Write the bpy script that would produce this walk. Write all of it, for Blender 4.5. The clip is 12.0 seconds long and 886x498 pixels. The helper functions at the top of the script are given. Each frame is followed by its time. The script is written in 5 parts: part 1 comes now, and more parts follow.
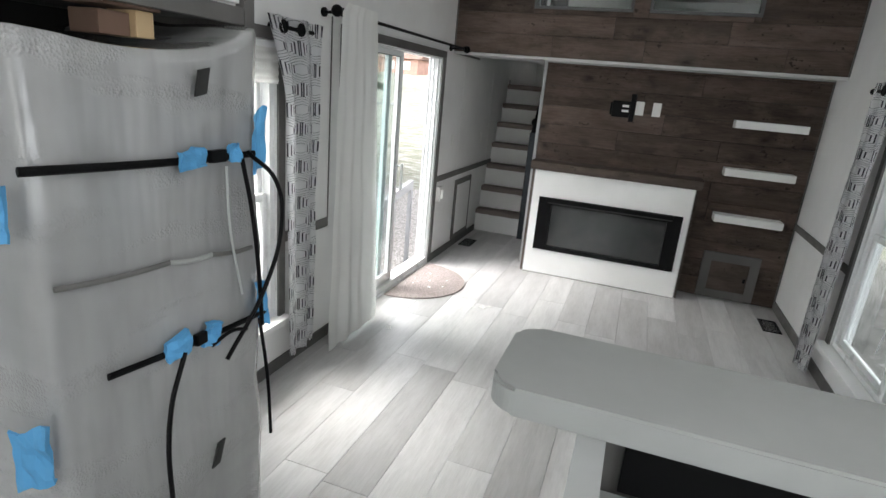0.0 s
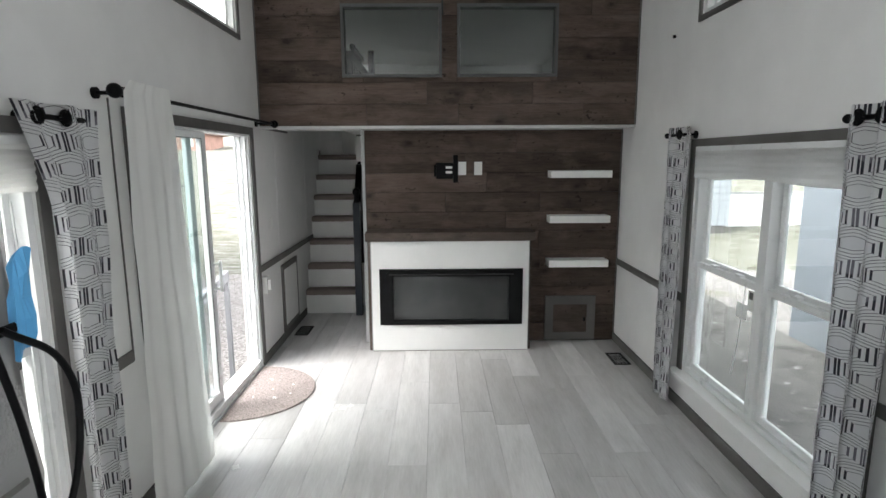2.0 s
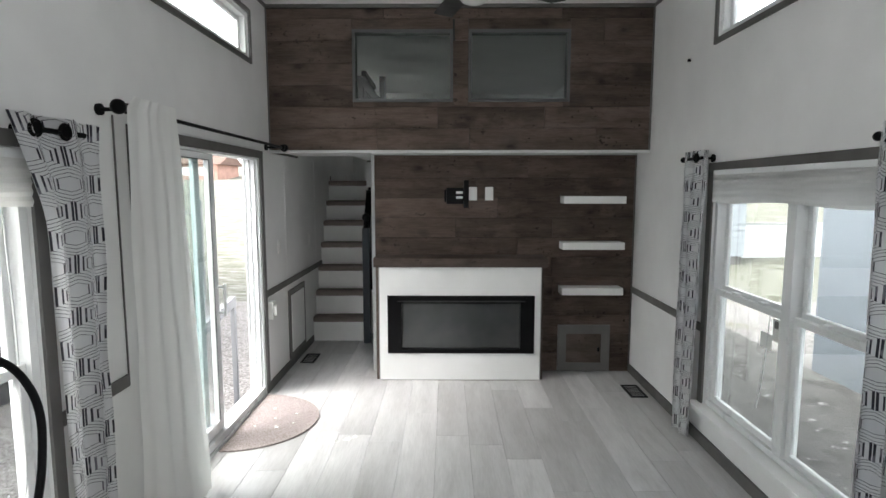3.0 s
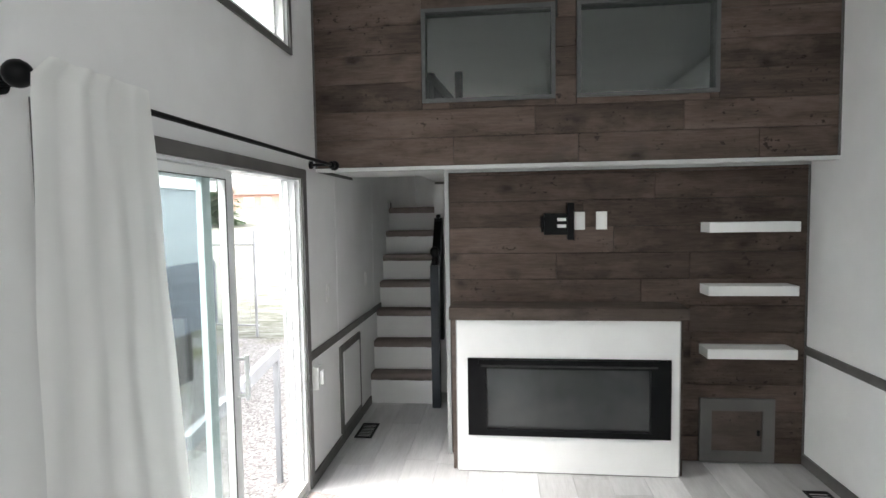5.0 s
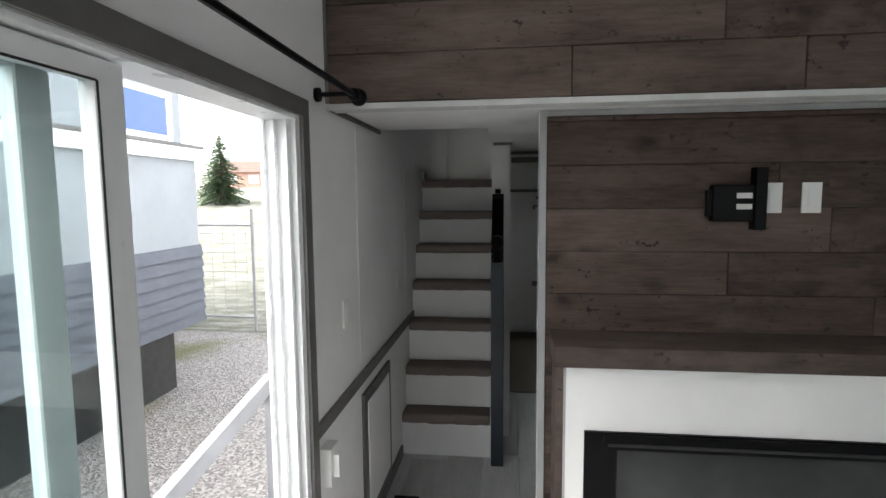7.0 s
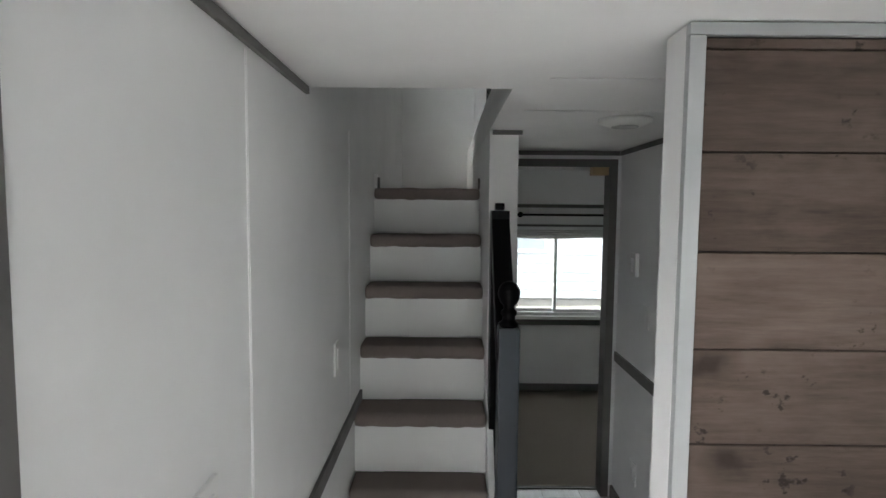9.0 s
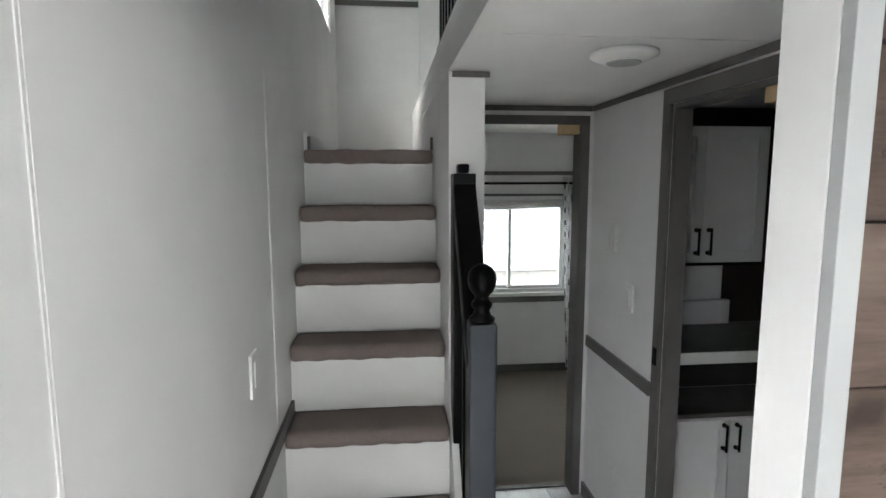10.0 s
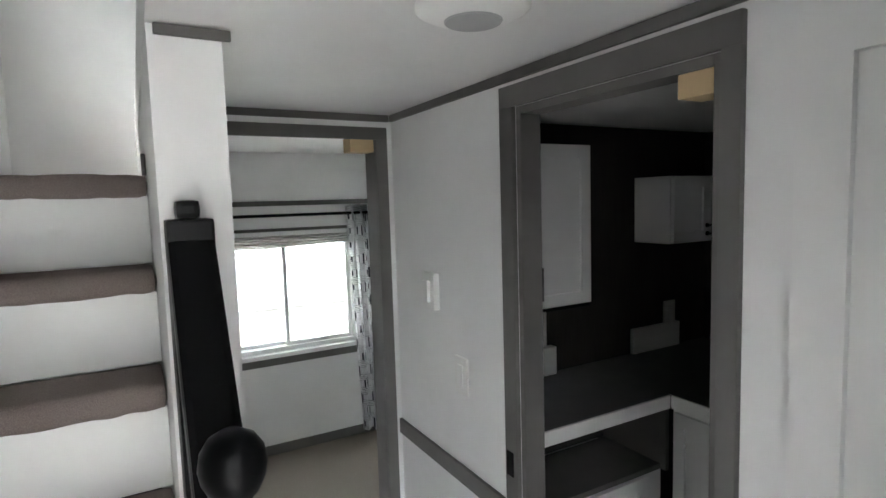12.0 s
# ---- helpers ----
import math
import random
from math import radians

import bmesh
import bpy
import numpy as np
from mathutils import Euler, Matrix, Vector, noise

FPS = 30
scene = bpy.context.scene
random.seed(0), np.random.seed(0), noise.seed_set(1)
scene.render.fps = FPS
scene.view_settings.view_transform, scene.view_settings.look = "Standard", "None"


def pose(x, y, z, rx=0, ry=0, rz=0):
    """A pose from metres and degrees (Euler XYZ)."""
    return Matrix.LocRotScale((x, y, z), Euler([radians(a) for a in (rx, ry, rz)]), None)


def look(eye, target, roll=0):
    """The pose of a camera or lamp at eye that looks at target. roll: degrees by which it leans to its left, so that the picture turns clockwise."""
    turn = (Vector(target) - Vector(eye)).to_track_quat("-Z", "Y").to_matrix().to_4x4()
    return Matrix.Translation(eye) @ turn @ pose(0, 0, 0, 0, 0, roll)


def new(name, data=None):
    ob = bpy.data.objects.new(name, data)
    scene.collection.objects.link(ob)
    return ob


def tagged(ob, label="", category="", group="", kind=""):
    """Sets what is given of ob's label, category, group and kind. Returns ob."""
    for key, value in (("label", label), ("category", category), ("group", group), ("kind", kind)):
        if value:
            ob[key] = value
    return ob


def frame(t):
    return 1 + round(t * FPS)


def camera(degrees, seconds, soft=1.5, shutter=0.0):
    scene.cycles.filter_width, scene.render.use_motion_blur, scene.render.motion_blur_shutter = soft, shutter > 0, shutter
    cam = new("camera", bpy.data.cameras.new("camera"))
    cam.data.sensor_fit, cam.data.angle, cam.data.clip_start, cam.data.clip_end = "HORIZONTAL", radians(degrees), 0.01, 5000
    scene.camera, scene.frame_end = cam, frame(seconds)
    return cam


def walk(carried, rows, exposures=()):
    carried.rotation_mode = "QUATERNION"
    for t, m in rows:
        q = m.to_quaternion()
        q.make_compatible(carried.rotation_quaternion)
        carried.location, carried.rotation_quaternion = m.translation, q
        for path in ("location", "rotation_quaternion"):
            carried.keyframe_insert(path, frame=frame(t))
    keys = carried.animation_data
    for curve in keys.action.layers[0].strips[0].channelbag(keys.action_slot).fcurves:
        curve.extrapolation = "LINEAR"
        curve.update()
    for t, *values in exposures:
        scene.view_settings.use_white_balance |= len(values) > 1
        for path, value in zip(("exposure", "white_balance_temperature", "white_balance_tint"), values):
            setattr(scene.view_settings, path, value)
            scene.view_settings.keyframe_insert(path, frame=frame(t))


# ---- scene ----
cam = camera(78.1, 12.0)
PATH = [
    (0, (0.26, -0.131, 1.747), (-0.353, 1.686, 1.178), 5.1),
    (0.5, (0.144, 0.018, 1.754), (-0.523, 1.851, 1.31), 1.3),
    (1, (-0.032, 0.147, 1.721), (-0.236, 2.097, 1.326), -1.6),
    (1.5, (-0.07, 0.238, 1.76), (-0.047, 2.194, 1.346), -1.9),
    (2, (-0.065, 0.279, 1.802), (-0.04, 2.251, 1.474), -0.3),
    (2.5, (-0.055, 0.311, 1.794), (-0.045, 2.293, 1.532), 0.1),
    (3, (-0.051, 0.377, 1.75), (-0.067, 2.365, 1.531), 0.0),
    (3.2, (-0.069, 0.447, 1.761), (-0.112, 2.437, 1.566), -0.1),
    (4.8, (-0.294, 1.437, 1.79), (-0.48, 3.426, 1.68), -0.2),
    (5, (-0.346, 1.582, 1.756), (-0.565, 3.566, 1.634), -0.9),
    (5.5, (-0.519, 1.981, 1.751), (-0.741, 3.962, 1.587), 0.7),
    (6, (-0.628, 2.372, 1.719), (-0.886, 4.342, 1.492), -0.7),
    (6.5, (-0.747, 2.753, 1.73), (-1.007, 4.724, 1.506), -0.9),
    (7, (-0.89, 3.085, 1.728), (-1.131, 5.061, 1.532), -0.5),
    (7.2, (-0.942, 3.21, 1.721), (-1.12, 5.194, 1.542), -0.7),
    (8.8, (-1.176, 4.315, 1.738), (-1.262, 6.307, 1.588), -0.4),
    (9, (-1.2, 4.48, 1.743), (-1.209, 6.475, 1.594), 0.5),
    (9.5, (-1.254, 4.718, 1.728), (-1.092, 6.695, 1.478), 0.0),
    (10, (-1.233, 4.969, 1.71), (-1.026, 6.942, 1.463), -0.1),
    (10.5, (-1.22, 5.155, 1.704), (-0.663, 7.05, 1.388), 0.6),
    (11, (-1.179, 5.337, 1.728), (-0.437, 7.17, 1.431), -0.2),
    (11.5, (-1.114, 5.558, 1.743), (-0.228, 7.337, 1.519), -1.1),
    (12, (-1.051, 5.766, 1.753), (-0.074, 7.503, 1.579), -1.7),
]
EXPOSURES = [(0.0, 2.95), (3.0, 2.95), (5.0, 3.4), (5.5, 3.4), (6.0, 3.15), (7.2, 2.9), (8.8, 3.65), (9.5, 4.4), (10.0, 4.7), (11.0, 4.9), (12.0, 5.42)]
walk(cam, [(t, look(eye, target, roll)) for t, eye, target, roll in PATH], EXPOSURES)

# ---------------------------------------------------------------- light
world = bpy.data.worlds.new("sky")
scene.world = world
world.use_nodes = True
wn, wl = world.node_tree.nodes, world.node_tree.links
sky = wn.new("ShaderNodeTexSky")
sky.sky_type = "NISHITA"
sky.sun_disc = False
sky.sun_elevation, sky.sun_rotation = radians(48), radians(250)
sky.air_density, sky.dust_density, sky.ozone_density = 1.0, 2.0, 1.0
overcast = wn.new("ShaderNodeHueSaturation")
overcast.inputs["Saturation"].default_value = 0.12
wl.new(sky.outputs[0], overcast.inputs["Color"])
wl.new(overcast.outputs[0], wn["Background"].inputs["Color"])
wn["Background"].inputs["Strength"].default_value = 0.15

sun_lamp = bpy.data.lights.new("sun", "SUN")
sun_lamp.energy, sun_lamp.angle, sun_lamp.color = 0.6, radians(40), (1.0, 0.97, 0.92)
sun = new("sun", sun_lamp)
sun.rotation_euler = (radians(42), 0, radians(-70))


def added_lamp(name, at, turn, width, height, power):
    """Area lamp added in an unseen kitchen window to brighten the room like sky light."""
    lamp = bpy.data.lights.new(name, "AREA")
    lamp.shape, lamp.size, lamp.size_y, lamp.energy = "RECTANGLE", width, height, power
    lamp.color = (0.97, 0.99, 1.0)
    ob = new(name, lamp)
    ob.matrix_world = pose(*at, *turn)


# four added lamps, all in unseen window openings, lift the room's light
added_lamp("daylight_east", (1.715, -0.475, 1.525), (0, 90, 0), 0.85, 1.95, 1.7)
added_lamp("daylight_south", (-0.05, -2.615, 1.45), (90, 0, 180), 1.8, 1.0, 5.2)
added_lamp("daylight_high_east", (1.715, -0.35, 2.9), (0, 90, 0), 0.32, 3.0, 2.1)
added_lamp("daylight_high_west", (-1.615, -0.35, 2.9), (0, -90, 0), 0.32, 3.0, 2.1)

# ---------------------------------------------------------------- materials


def material(name, base, rough=0.6, metal=0.0, spec=0.5):
    m = bpy.data.materials.new(name)
    m.use_nodes = True
    b = m.node_tree.nodes["Principled BSDF"]
    b.inputs["Base Color"].default_value = (*base, 1)
    b.inputs["Roughness"].default_value = rough
    b.inputs["Metallic"].default_value = metal
    b.inputs["Specular IOR Level"].default_value = spec
    return m


def add(m, kind, **values):
    n = m.node_tree.nodes.new(kind)
    for key, value in values.items():
        n.inputs[key.replace("_", " ")].default_value = value
    return n


def coords(m, scale=(1, 1, 1), local=False):
    """World-size coordinates, stretched by scale."""
    if local:
        src = add(m, "ShaderNodeTexCoord").outputs["Object"]
    else:
        src = add(m, "ShaderNodeNewGeometry").outputs["Position"]
    mp = add(m, "ShaderNodeMapping", Scale=scale)
    m.node_tree.links.new(src, mp.inputs["Vector"])
    return mp.outputs[0]


def noisy(m, vec, scale, detail=4.0, rough=0.55):
    n = add(m, "ShaderNodeTexNoise", Scale=scale, Detail=detail, Roughness=rough)
    m.node_tree.links.new(vec, n.inputs["Vector"])
    return n.outputs["Fac"]


def ramp(m, fac, stops):
    r = add(m, "ShaderNodeValToRGB")
    els = r.color_ramp.elements
    while len(els) < len(stops):
        els.new(0.5)
    for e, (p, c) in zip(els, stops):
        e.position, e.color = p, (*c, 1)
    m.node_tree.links.new(fac, r.inputs["Fac"])
    return r.outputs["Color"]


def mix(m, fac, a, b, kind="MIX"):
    n = add(m, "ShaderNodeMix")
    n.data_type, n.blend_type = "RGBA", kind
    for sock, v in ((n.inputs[0], fac), (n.inputs[6], a), (n.inputs[7], b)):
        if isinstance(v, (int, float)):
            sock.default_value = v
        elif isinstance(v, tuple):
            sock.default_value = (*v, 1)
        else:
            m.node_tree.links.new(v, sock)
    return n.outputs[2]


def calc(m, op, a, b=0.0, c=0.0):
    n = add(m, "ShaderNodeMath")
    n.operation = op
    for sock, v in zip(n.inputs, (a, b, c)):
        if isinstance(v, (int, float)):
            sock.default_value = v
        else:
            m.node_tree.links.new(v, sock)
    return n.outputs[0]


def bump(m, fac, strength=0.2, dist=0.002):
    b = add(m, "ShaderNodeBump", Strength=strength, Distance=dist)
    m.node_tree.links.new(fac, b.inputs["Height"])
    m.node_tree.links.new(b.outputs[0], m.node_tree.nodes["Principled BSDF"].inputs["Normal"])


def colour(m, out):
    m.node_tree.links.new(out, m.node_tree.nodes["Principled BSDF"].inputs["Base Color"])


def roughness(m, out):
    m.node_tree.links.new(out, m.node_tree.nodes["Principled BSDF"].inputs["Roughness"])


def painted(name, base, rough=0.5, vary=0.06, grain=60.0, strength=0.08, spec=0.4):
    """Paint with slow stains and a fine surface grain."""
    m = material(name, base, rough, 0, spec)
    v = coords(m)
    slow = noisy(m, v, 2.3, 5)
    dark = tuple(c * (1 - vary * 2) for c in base)
    light = tuple(min(1, c * (1 + vary)) for c in base)
    colour(m, ramp(m, slow, [(0.3, dark), (0.7, light)]))
    fine = noisy(m, v, grain, 3)
    bump(m, fine, strength, 0.002)
    roughness(m, ramp(m, noisy(m, v, 9.0), [(0.3, (rough * 0.85,) * 3), (0.7, (min(1, rough * 1.15),) * 3)]))
    return m


def timber(name, stops, axis, rough=0.7, knots=True, vary=0.5):
    """Stained rough boards; the grain runs along axis, each board differs."""
    m = material(name, stops[0][1], rough, 0, 0.3)
    info = add(m, "ShaderNodeObjectInfo")
    pos = add(m, "ShaderNodeNewGeometry").outputs["Position"]
    shift = add(m, "ShaderNodeVectorMath")
    shift.operation = "MULTIPLY_ADD"
    m.node_tree.links.new(info.outputs["Random"], shift.inputs[0])
    shift.inputs[1].default_value = (7.3, 3.1, 5.7)
    m.node_tree.links.new(pos, shift.inputs[2])

    def along(across, length):
        s = [across] * 3
        s["xyz".index(axis)] = length
        mp = add(m, "ShaderNodeMapping", Scale=tuple(s))
        m.node_tree.links.new(shift.outputs[0], mp.inputs["Vector"])
        return mp.outputs[0]

    fine = noisy(m, along(60.0, 5.0), 1.6, 6, 0.7)
    broad = noisy(m, along(9.0, 1.6), 1.2, 4, 0.6)
    grain = calc(m, "ADD", calc(m, "MULTIPLY", fine, 0.45), calc(m, "MULTIPLY", broad, 0.55))
    base = ramp(m, grain, stops)
    tone = calc(m, "MULTIPLY_ADD", info.outputs["Random"], vary, 1 - vary / 2)
    comb = add(m, "ShaderNodeCombineColor")
    for k in range(3):
        m.node_tree.links.new(tone, comb.inputs[k])
    base = mix(m, 1.0, base, comb.outputs[0], "MULTIPLY")
    if knots:
        stain = noisy(m, along(5.0, 2.2), 1.0, 5, 0.65)
        base = mix(m, calc(m, "MULTIPLY", ramp(m, stain, [(0.5, (0, 0, 0)), (0.68, (1, 1, 1))]), 0.6), base, tuple(c * 1.25 for c in stops[-1][1]))
        dull = noisy(m, along(3.3, 1.9), 1.3, 4, 0.6)
        base = mix(m, calc(m, "MULTIPLY", ramp(m, dull, [(0.58, (0, 0, 0)), (0.74, (1, 1, 1))]), 0.3), base, tuple(c * 0.8 for c in (stops[0][1][0], stops[0][1][0] * 0.95, stops[0][1][0])))
        nick = noisy(m, along(34.0, 26.0), 1.0, 3, 0.6)
        zone = noisy(m, along(4.0, 2.6), 1.7, 2, 0.5)
        marks = calc(m, "MULTIPLY", ramp(m, nick, [(0.6, (0, 0, 0)), (0.66, (1, 1, 1))]), ramp(m, zone, [(0.5, (0, 0, 0)), (0.6, (0.8, 0.8, 0.8))]))
        base = mix(m, marks, base, tuple(c * 0.4 for c in stops[0][1]))
        wob = add(m, "ShaderNodeVectorMath")
        wob.operation = "ADD"
        m.node_tree.links.new(along(5.2, 3.0), wob.inputs[0])
        nz = add(m, "ShaderNodeTexNoise", Scale=9.0, Detail=3.0)
        m.node_tree.links.new(shift.outputs[0], nz.inputs["Vector"])
        sc = add(m, "ShaderNodeVectorMath")
        sc.operation = "SCALE"
        sc.inputs["Scale"].default_value = 0.35
        m.node_tree.links.new(nz.outputs["Color"], sc.inputs[0])
        m.node_tree.links.new(sc.outputs[0], wob.inputs[1])
        vor = add(m, "ShaderNodeTexVoronoi", Scale=1.0)
        m.node_tree.links.new(wob.outputs[0], vor.inputs["Vector"])
        base = mix(m, ramp(m, vor.outputs["Distance"], [(0.06, (0.8, 0.8, 0.8)), (0.14, (0.35, 0.35, 0.35)), (0.28, (0, 0, 0))]), base, tuple(c * 0.45 for c in stops[0][1]))
    colour(m, base)
    bump(m, grain, 0.4, 0.003)
    return m


def cloth_pattern():
    """White cloth printed with honeycomb lines and bundles of short upright bars, by the cloth's own width and height."""
    m = material("printed_cloth", (0.8, 0.8, 0.8), 0.9, 0, 0.1)
    uv = add(m, "ShaderNodeUVMap").outputs[0]
    sep = add(m, "ShaderNodeSeparateXYZ")
    m.node_tree.links.new(uv, sep.inputs[0])
    u, v = sep.outputs[0], sep.outputs[1]
    W, H, E, P = 0.145, 0.208, 0.040, 0.064

    def cell(du, dv):
        """Distance across and aslant from the nearest comb centre of one of the two lattices."""
        x = calc(m, "MULTIPLY", calc(m, "ABSOLUTE", calc(m, "SUBTRACT", calc(m, "FRACT", calc(m, "ADD", calc(m, "DIVIDE", u, W), du)), 0.5)), W)
        y = calc(m, "MULTIPLY", calc(m, "ABSOLUTE", calc(m, "SUBTRACT", calc(m, "FRACT", calc(m, "ADD", calc(m, "DIVIDE", v, H), dv)), 0.5)), H)
        return x, calc(m, "MULTIPLY", calc(m, "ADD", y, calc(m, "MULTIPLY", x, (P - E) * 2 / W)), W / 2 / P)

    (xa, ya), (xb, yb) = cell(0.0, 0.0), cell(0.5, 0.5)
    da, db = calc(m, "MAXIMUM", xa, ya), calc(m, "MAXIMUM", xb, yb)
    first = calc(m, "LESS_THAN", da, db)
    dist = calc(m, "MINIMUM", da, db)
    up = calc(m, "ADD", calc(m, "MULTIPLY", first, calc(m, "GREATER_THAN", xa, ya)), calc(m, "MULTIPLY", calc(m, "SUBTRACT", 1.0, first), calc(m, "GREATER_THAN", xb, yb)))
    wide = calc(m, "MULTIPLY_ADD", up, 0.25, 0.14)
    ring = calc(m, "LESS_THAN", calc(m, "FRACT", calc(m, "DIVIDE", dist, W * 0.112)), wide)
    ink = calc(m, "MULTIPLY", ring, calc(m, "GREATER_THAN", dist, W * 0.215))
    odd = calc(m, "GREATER_THAN", noisy(m, uv, 9.0, 0), 0.62)
    white = ramp(m, noisy(m, coords(m), 7.0), [(0.3, (0.82, 0.82, 0.84)), (0.7, (0.88, 0.88, 0.88))])
    inkcol = mix(m, odd, (0.06, 0.06, 0.075), (0.22, 0.22, 0.25))
    colour(m, mix(m, ink, white, inkcol))
    bump(m, noisy(m, coords(m), 900.0, 1), 0.15, 0.001)
    return m


def glass(name, tint=(0.93, 0.97, 0.95)):
    m = material(name, tint, 0.02)
    b = m.node_tree.nodes["Principled BSDF"]
    b.inputs["Transmission Weight"].default_value = 1.0
    b.inputs["IOR"].default_value = 1.45
    return m


WALL = painted("white_wall_board", (0.83, 0.83, 0.825), 0.42, 0.03, 45, 0.12)
CEIL = painted("white_ceiling_board", (0.83, 0.83, 0.82), 0.6, 0.03, 80, 0.1)
WHITE = painted("white_paint", (0.84, 0.84, 0.83), 0.42, 0.03, 50, 0.06)
# white vinyl with the dimming of the glass in front put into its colour
DIMVINYL = painted("vinyl_dimmed_by_glass", (0.50, 0.57, 0.57), 0.3, 0.03, 30, 0.02)
VINYL = painted("white_vinyl", (0.82, 0.83, 0.83), 0.3, 0.02, 30, 0.02)
GREY = painted("grey_trim", (0.135, 0.130, 0.125), 0.5, 0.12, 70, 0.15)
EDGE = painted("off_white_trim", (0.60, 0.60, 0.59), 0.55, 0.06, 70, 0.1)
LIGHTGREY = painted("pale_grey_trim", (0.42, 0.43, 0.43), 0.5, 0.06, 70, 0.1)
BLACK = painted("black_metal", (0.005, 0.005, 0.0056), 0.42, 0.2, 200, 0.05, 0.12)
BLACKPAINT = painted("black_paint", (0.003, 0.003, 0.0036), 0.36, 0.2, 90, 0.08, 0.12)
SLATE = painted("slate_paint", (0.022, 0.030, 0.040), 0.38, 0.15, 90, 0.08)
SHEER = painted("white_voile", (0.92, 0.92, 0.90), 0.9, 0.03, 500, 0.2, 0.1)
_b = SHEER.node_tree.nodes["Principled BSDF"]
_t = add(SHEER, "ShaderNodeBsdfTranslucent", Color=(0.92, 0.92, 0.90, 1))
_m = add(SHEER, "ShaderNodeMixShader", Fac=0.5)
SHEER.node_tree.links.new(_b.outputs[0], _m.inputs[1])
SHEER.node_tree.links.new(_t.outputs[0], _m.inputs[2])
SHEER.node_tree.links.new(_m.outputs[0], SHEER.node_tree.nodes["Material Output"].inputs["Surface"])
SHADECLOTH = painted("white_pleated_cloth", (0.82, 0.815, 0.80), 0.9, 0.04, 300, 0.2, 0.1)
COUNTER = painted("grey_laminate", (0.36, 0.37, 0.362), 0.42, 0.05, 130, 0.05)
# darker copy of the grey laminate, with the bathroom's shade in its colour
SHADETOP = painted("shade_darkened_laminate", (0.15, 0.155, 0.15), 0.35, 0.06, 130, 0.05)
PLATE = painted("white_plastic", (0.82, 0.82, 0.80), 0.35, 0.02, 30, 0.02)
MIDGREY = painted("mid_grey_trim", (0.10, 0.104, 0.104), 0.5, 0.06, 70, 0.1)
PINE = painted("raw_pine", (0.62, 0.45, 0.26), 0.7, 0.12, 40, 0.1)
# dark paint, also used where shade is put into the colour
DARK = painted("dark_paint_and_shade", (0.03, 0.03, 0.03), 0.6, 0.2, 50, 0.1)
BOARDS = timber("dark_stained_boards", [(0.34, (0.056, 0.040, 0.033)), (0.5, (0.094, 0.069, 0.057)), (0.66, (0.138, 0.104, 0.087))], "x", vary=0.6)
BOARDS.node_tree.nodes["Principled BSDF"].inputs["Specular IOR Level"].default_value = 0.12
MANTEL = timber("dark_mantel_board", [(0.25, (0.05, 0.037, 0.03)), (0.5, (0.08, 0.06, 0.05)), (0.75, (0.12, 0.095, 0.08))], "x", vary=0.1)
BATHWALL = timber("black_brown_panelling", [(0.25, (0.018, 0.015, 0.014)), (0.5, (0.03, 0.026, 0.024)), (0.75, (0.045, 0.04, 0.036))], "z", knots=False, vary=0.2)
FLOORING = timber("pale_grey_planks", [(0.34, (0.46, 0.452, 0.452)), (0.5, (0.56, 0.552, 0.552)), (0.66, (0.65, 0.642, 0.642))], "y", rough=0.33, knots=False, vary=0.42)
FLOORING.node_tree.nodes["Principled BSDF"].inputs["Specular IOR Level"].default_value = 0.55
PRINT = cloth_pattern()
GLASS = glass("clear_glass")
DOORGLASS = glass("green_edged_glass", (0.84, 0.905, 0.90))

CARPET = material("brown_carpet", (0.2, 0.16, 0.14), 0.95, 0, 0.1)
_v = coords(CARPET)
_n = noisy(CARPET, _v, 420.0, 2)
colour(CARPET, mix(CARPET, noisy(CARPET, _v, 9.0), ramp(CARPET, _n, [(0.3, (0.17, 0.137, 0.125)), (0.7, (0.36, 0.30, 0.28))]), (0.28, 0.235, 0.215)))
bump(CARPET, _n, 0.8, 0.006)

BEDCARPET = material("beige_carpet", (0.3, 0.27, 0.23), 0.95, 0, 0.1)
_v = coords(BEDCARPET)
_n = noisy(BEDCARPET, _v, 300.0, 2)
colour(BEDCARPET, ramp(BEDCARPET, _n, [(0.3, (0.2, 0.175, 0.145)), (0.7, (0.36, 0.325, 0.28))]))
bump(BEDCARPET, _n, 0.8, 0.006)

MAT = material("pinkish_woven_mat", (0.4, 0.33, 0.3), 0.95, 0, 0.1)
_v = coords(MAT)
_n = noisy(MAT, _v, 75.0, 6, 0.75)
colour(MAT, ramp(MAT, _n, [(0.36, (0.16, 0.132, 0.127)), (0.64, (0.46, 0.40, 0.385))]))
bump(MAT, _n, 0.9, 0.005)

WRAP = material("milky_foam_wrap", (0.6, 0.6, 0.6), 0.28, 0, 0.6)
_v = coords(WRAP)
_f = noisy(WRAP, coords(WRAP, (1.0, 1.0, 0.35)), 4.0, 4, 0.55)
colour(WRAP, ramp(WRAP, _f, [(0.3, (0.28, 0.28, 0.285)), (0.7, (0.39, 0.39, 0.387))]))
_d = add(WRAP, "ShaderNodeTexVoronoi", Scale=150.0)
WRAP.node_tree.links.new(_v, _d.inputs["Vector"])
_p = ramp(WRAP, noisy(WRAP, coords(WRAP, (1.0, 0.8, 3.4)), 2.4, 3), [(0.53, (0, 0, 0)), (0.62, (1, 1, 1))])
_w = noisy(WRAP, coords(WRAP, (1.0, 0.6, 2.2)), 2.2, 2, 0.45)
_r = noisy(WRAP, coords(WRAP, (1.0, 3.5, 0.5)), 3.0, 2, 0.5)
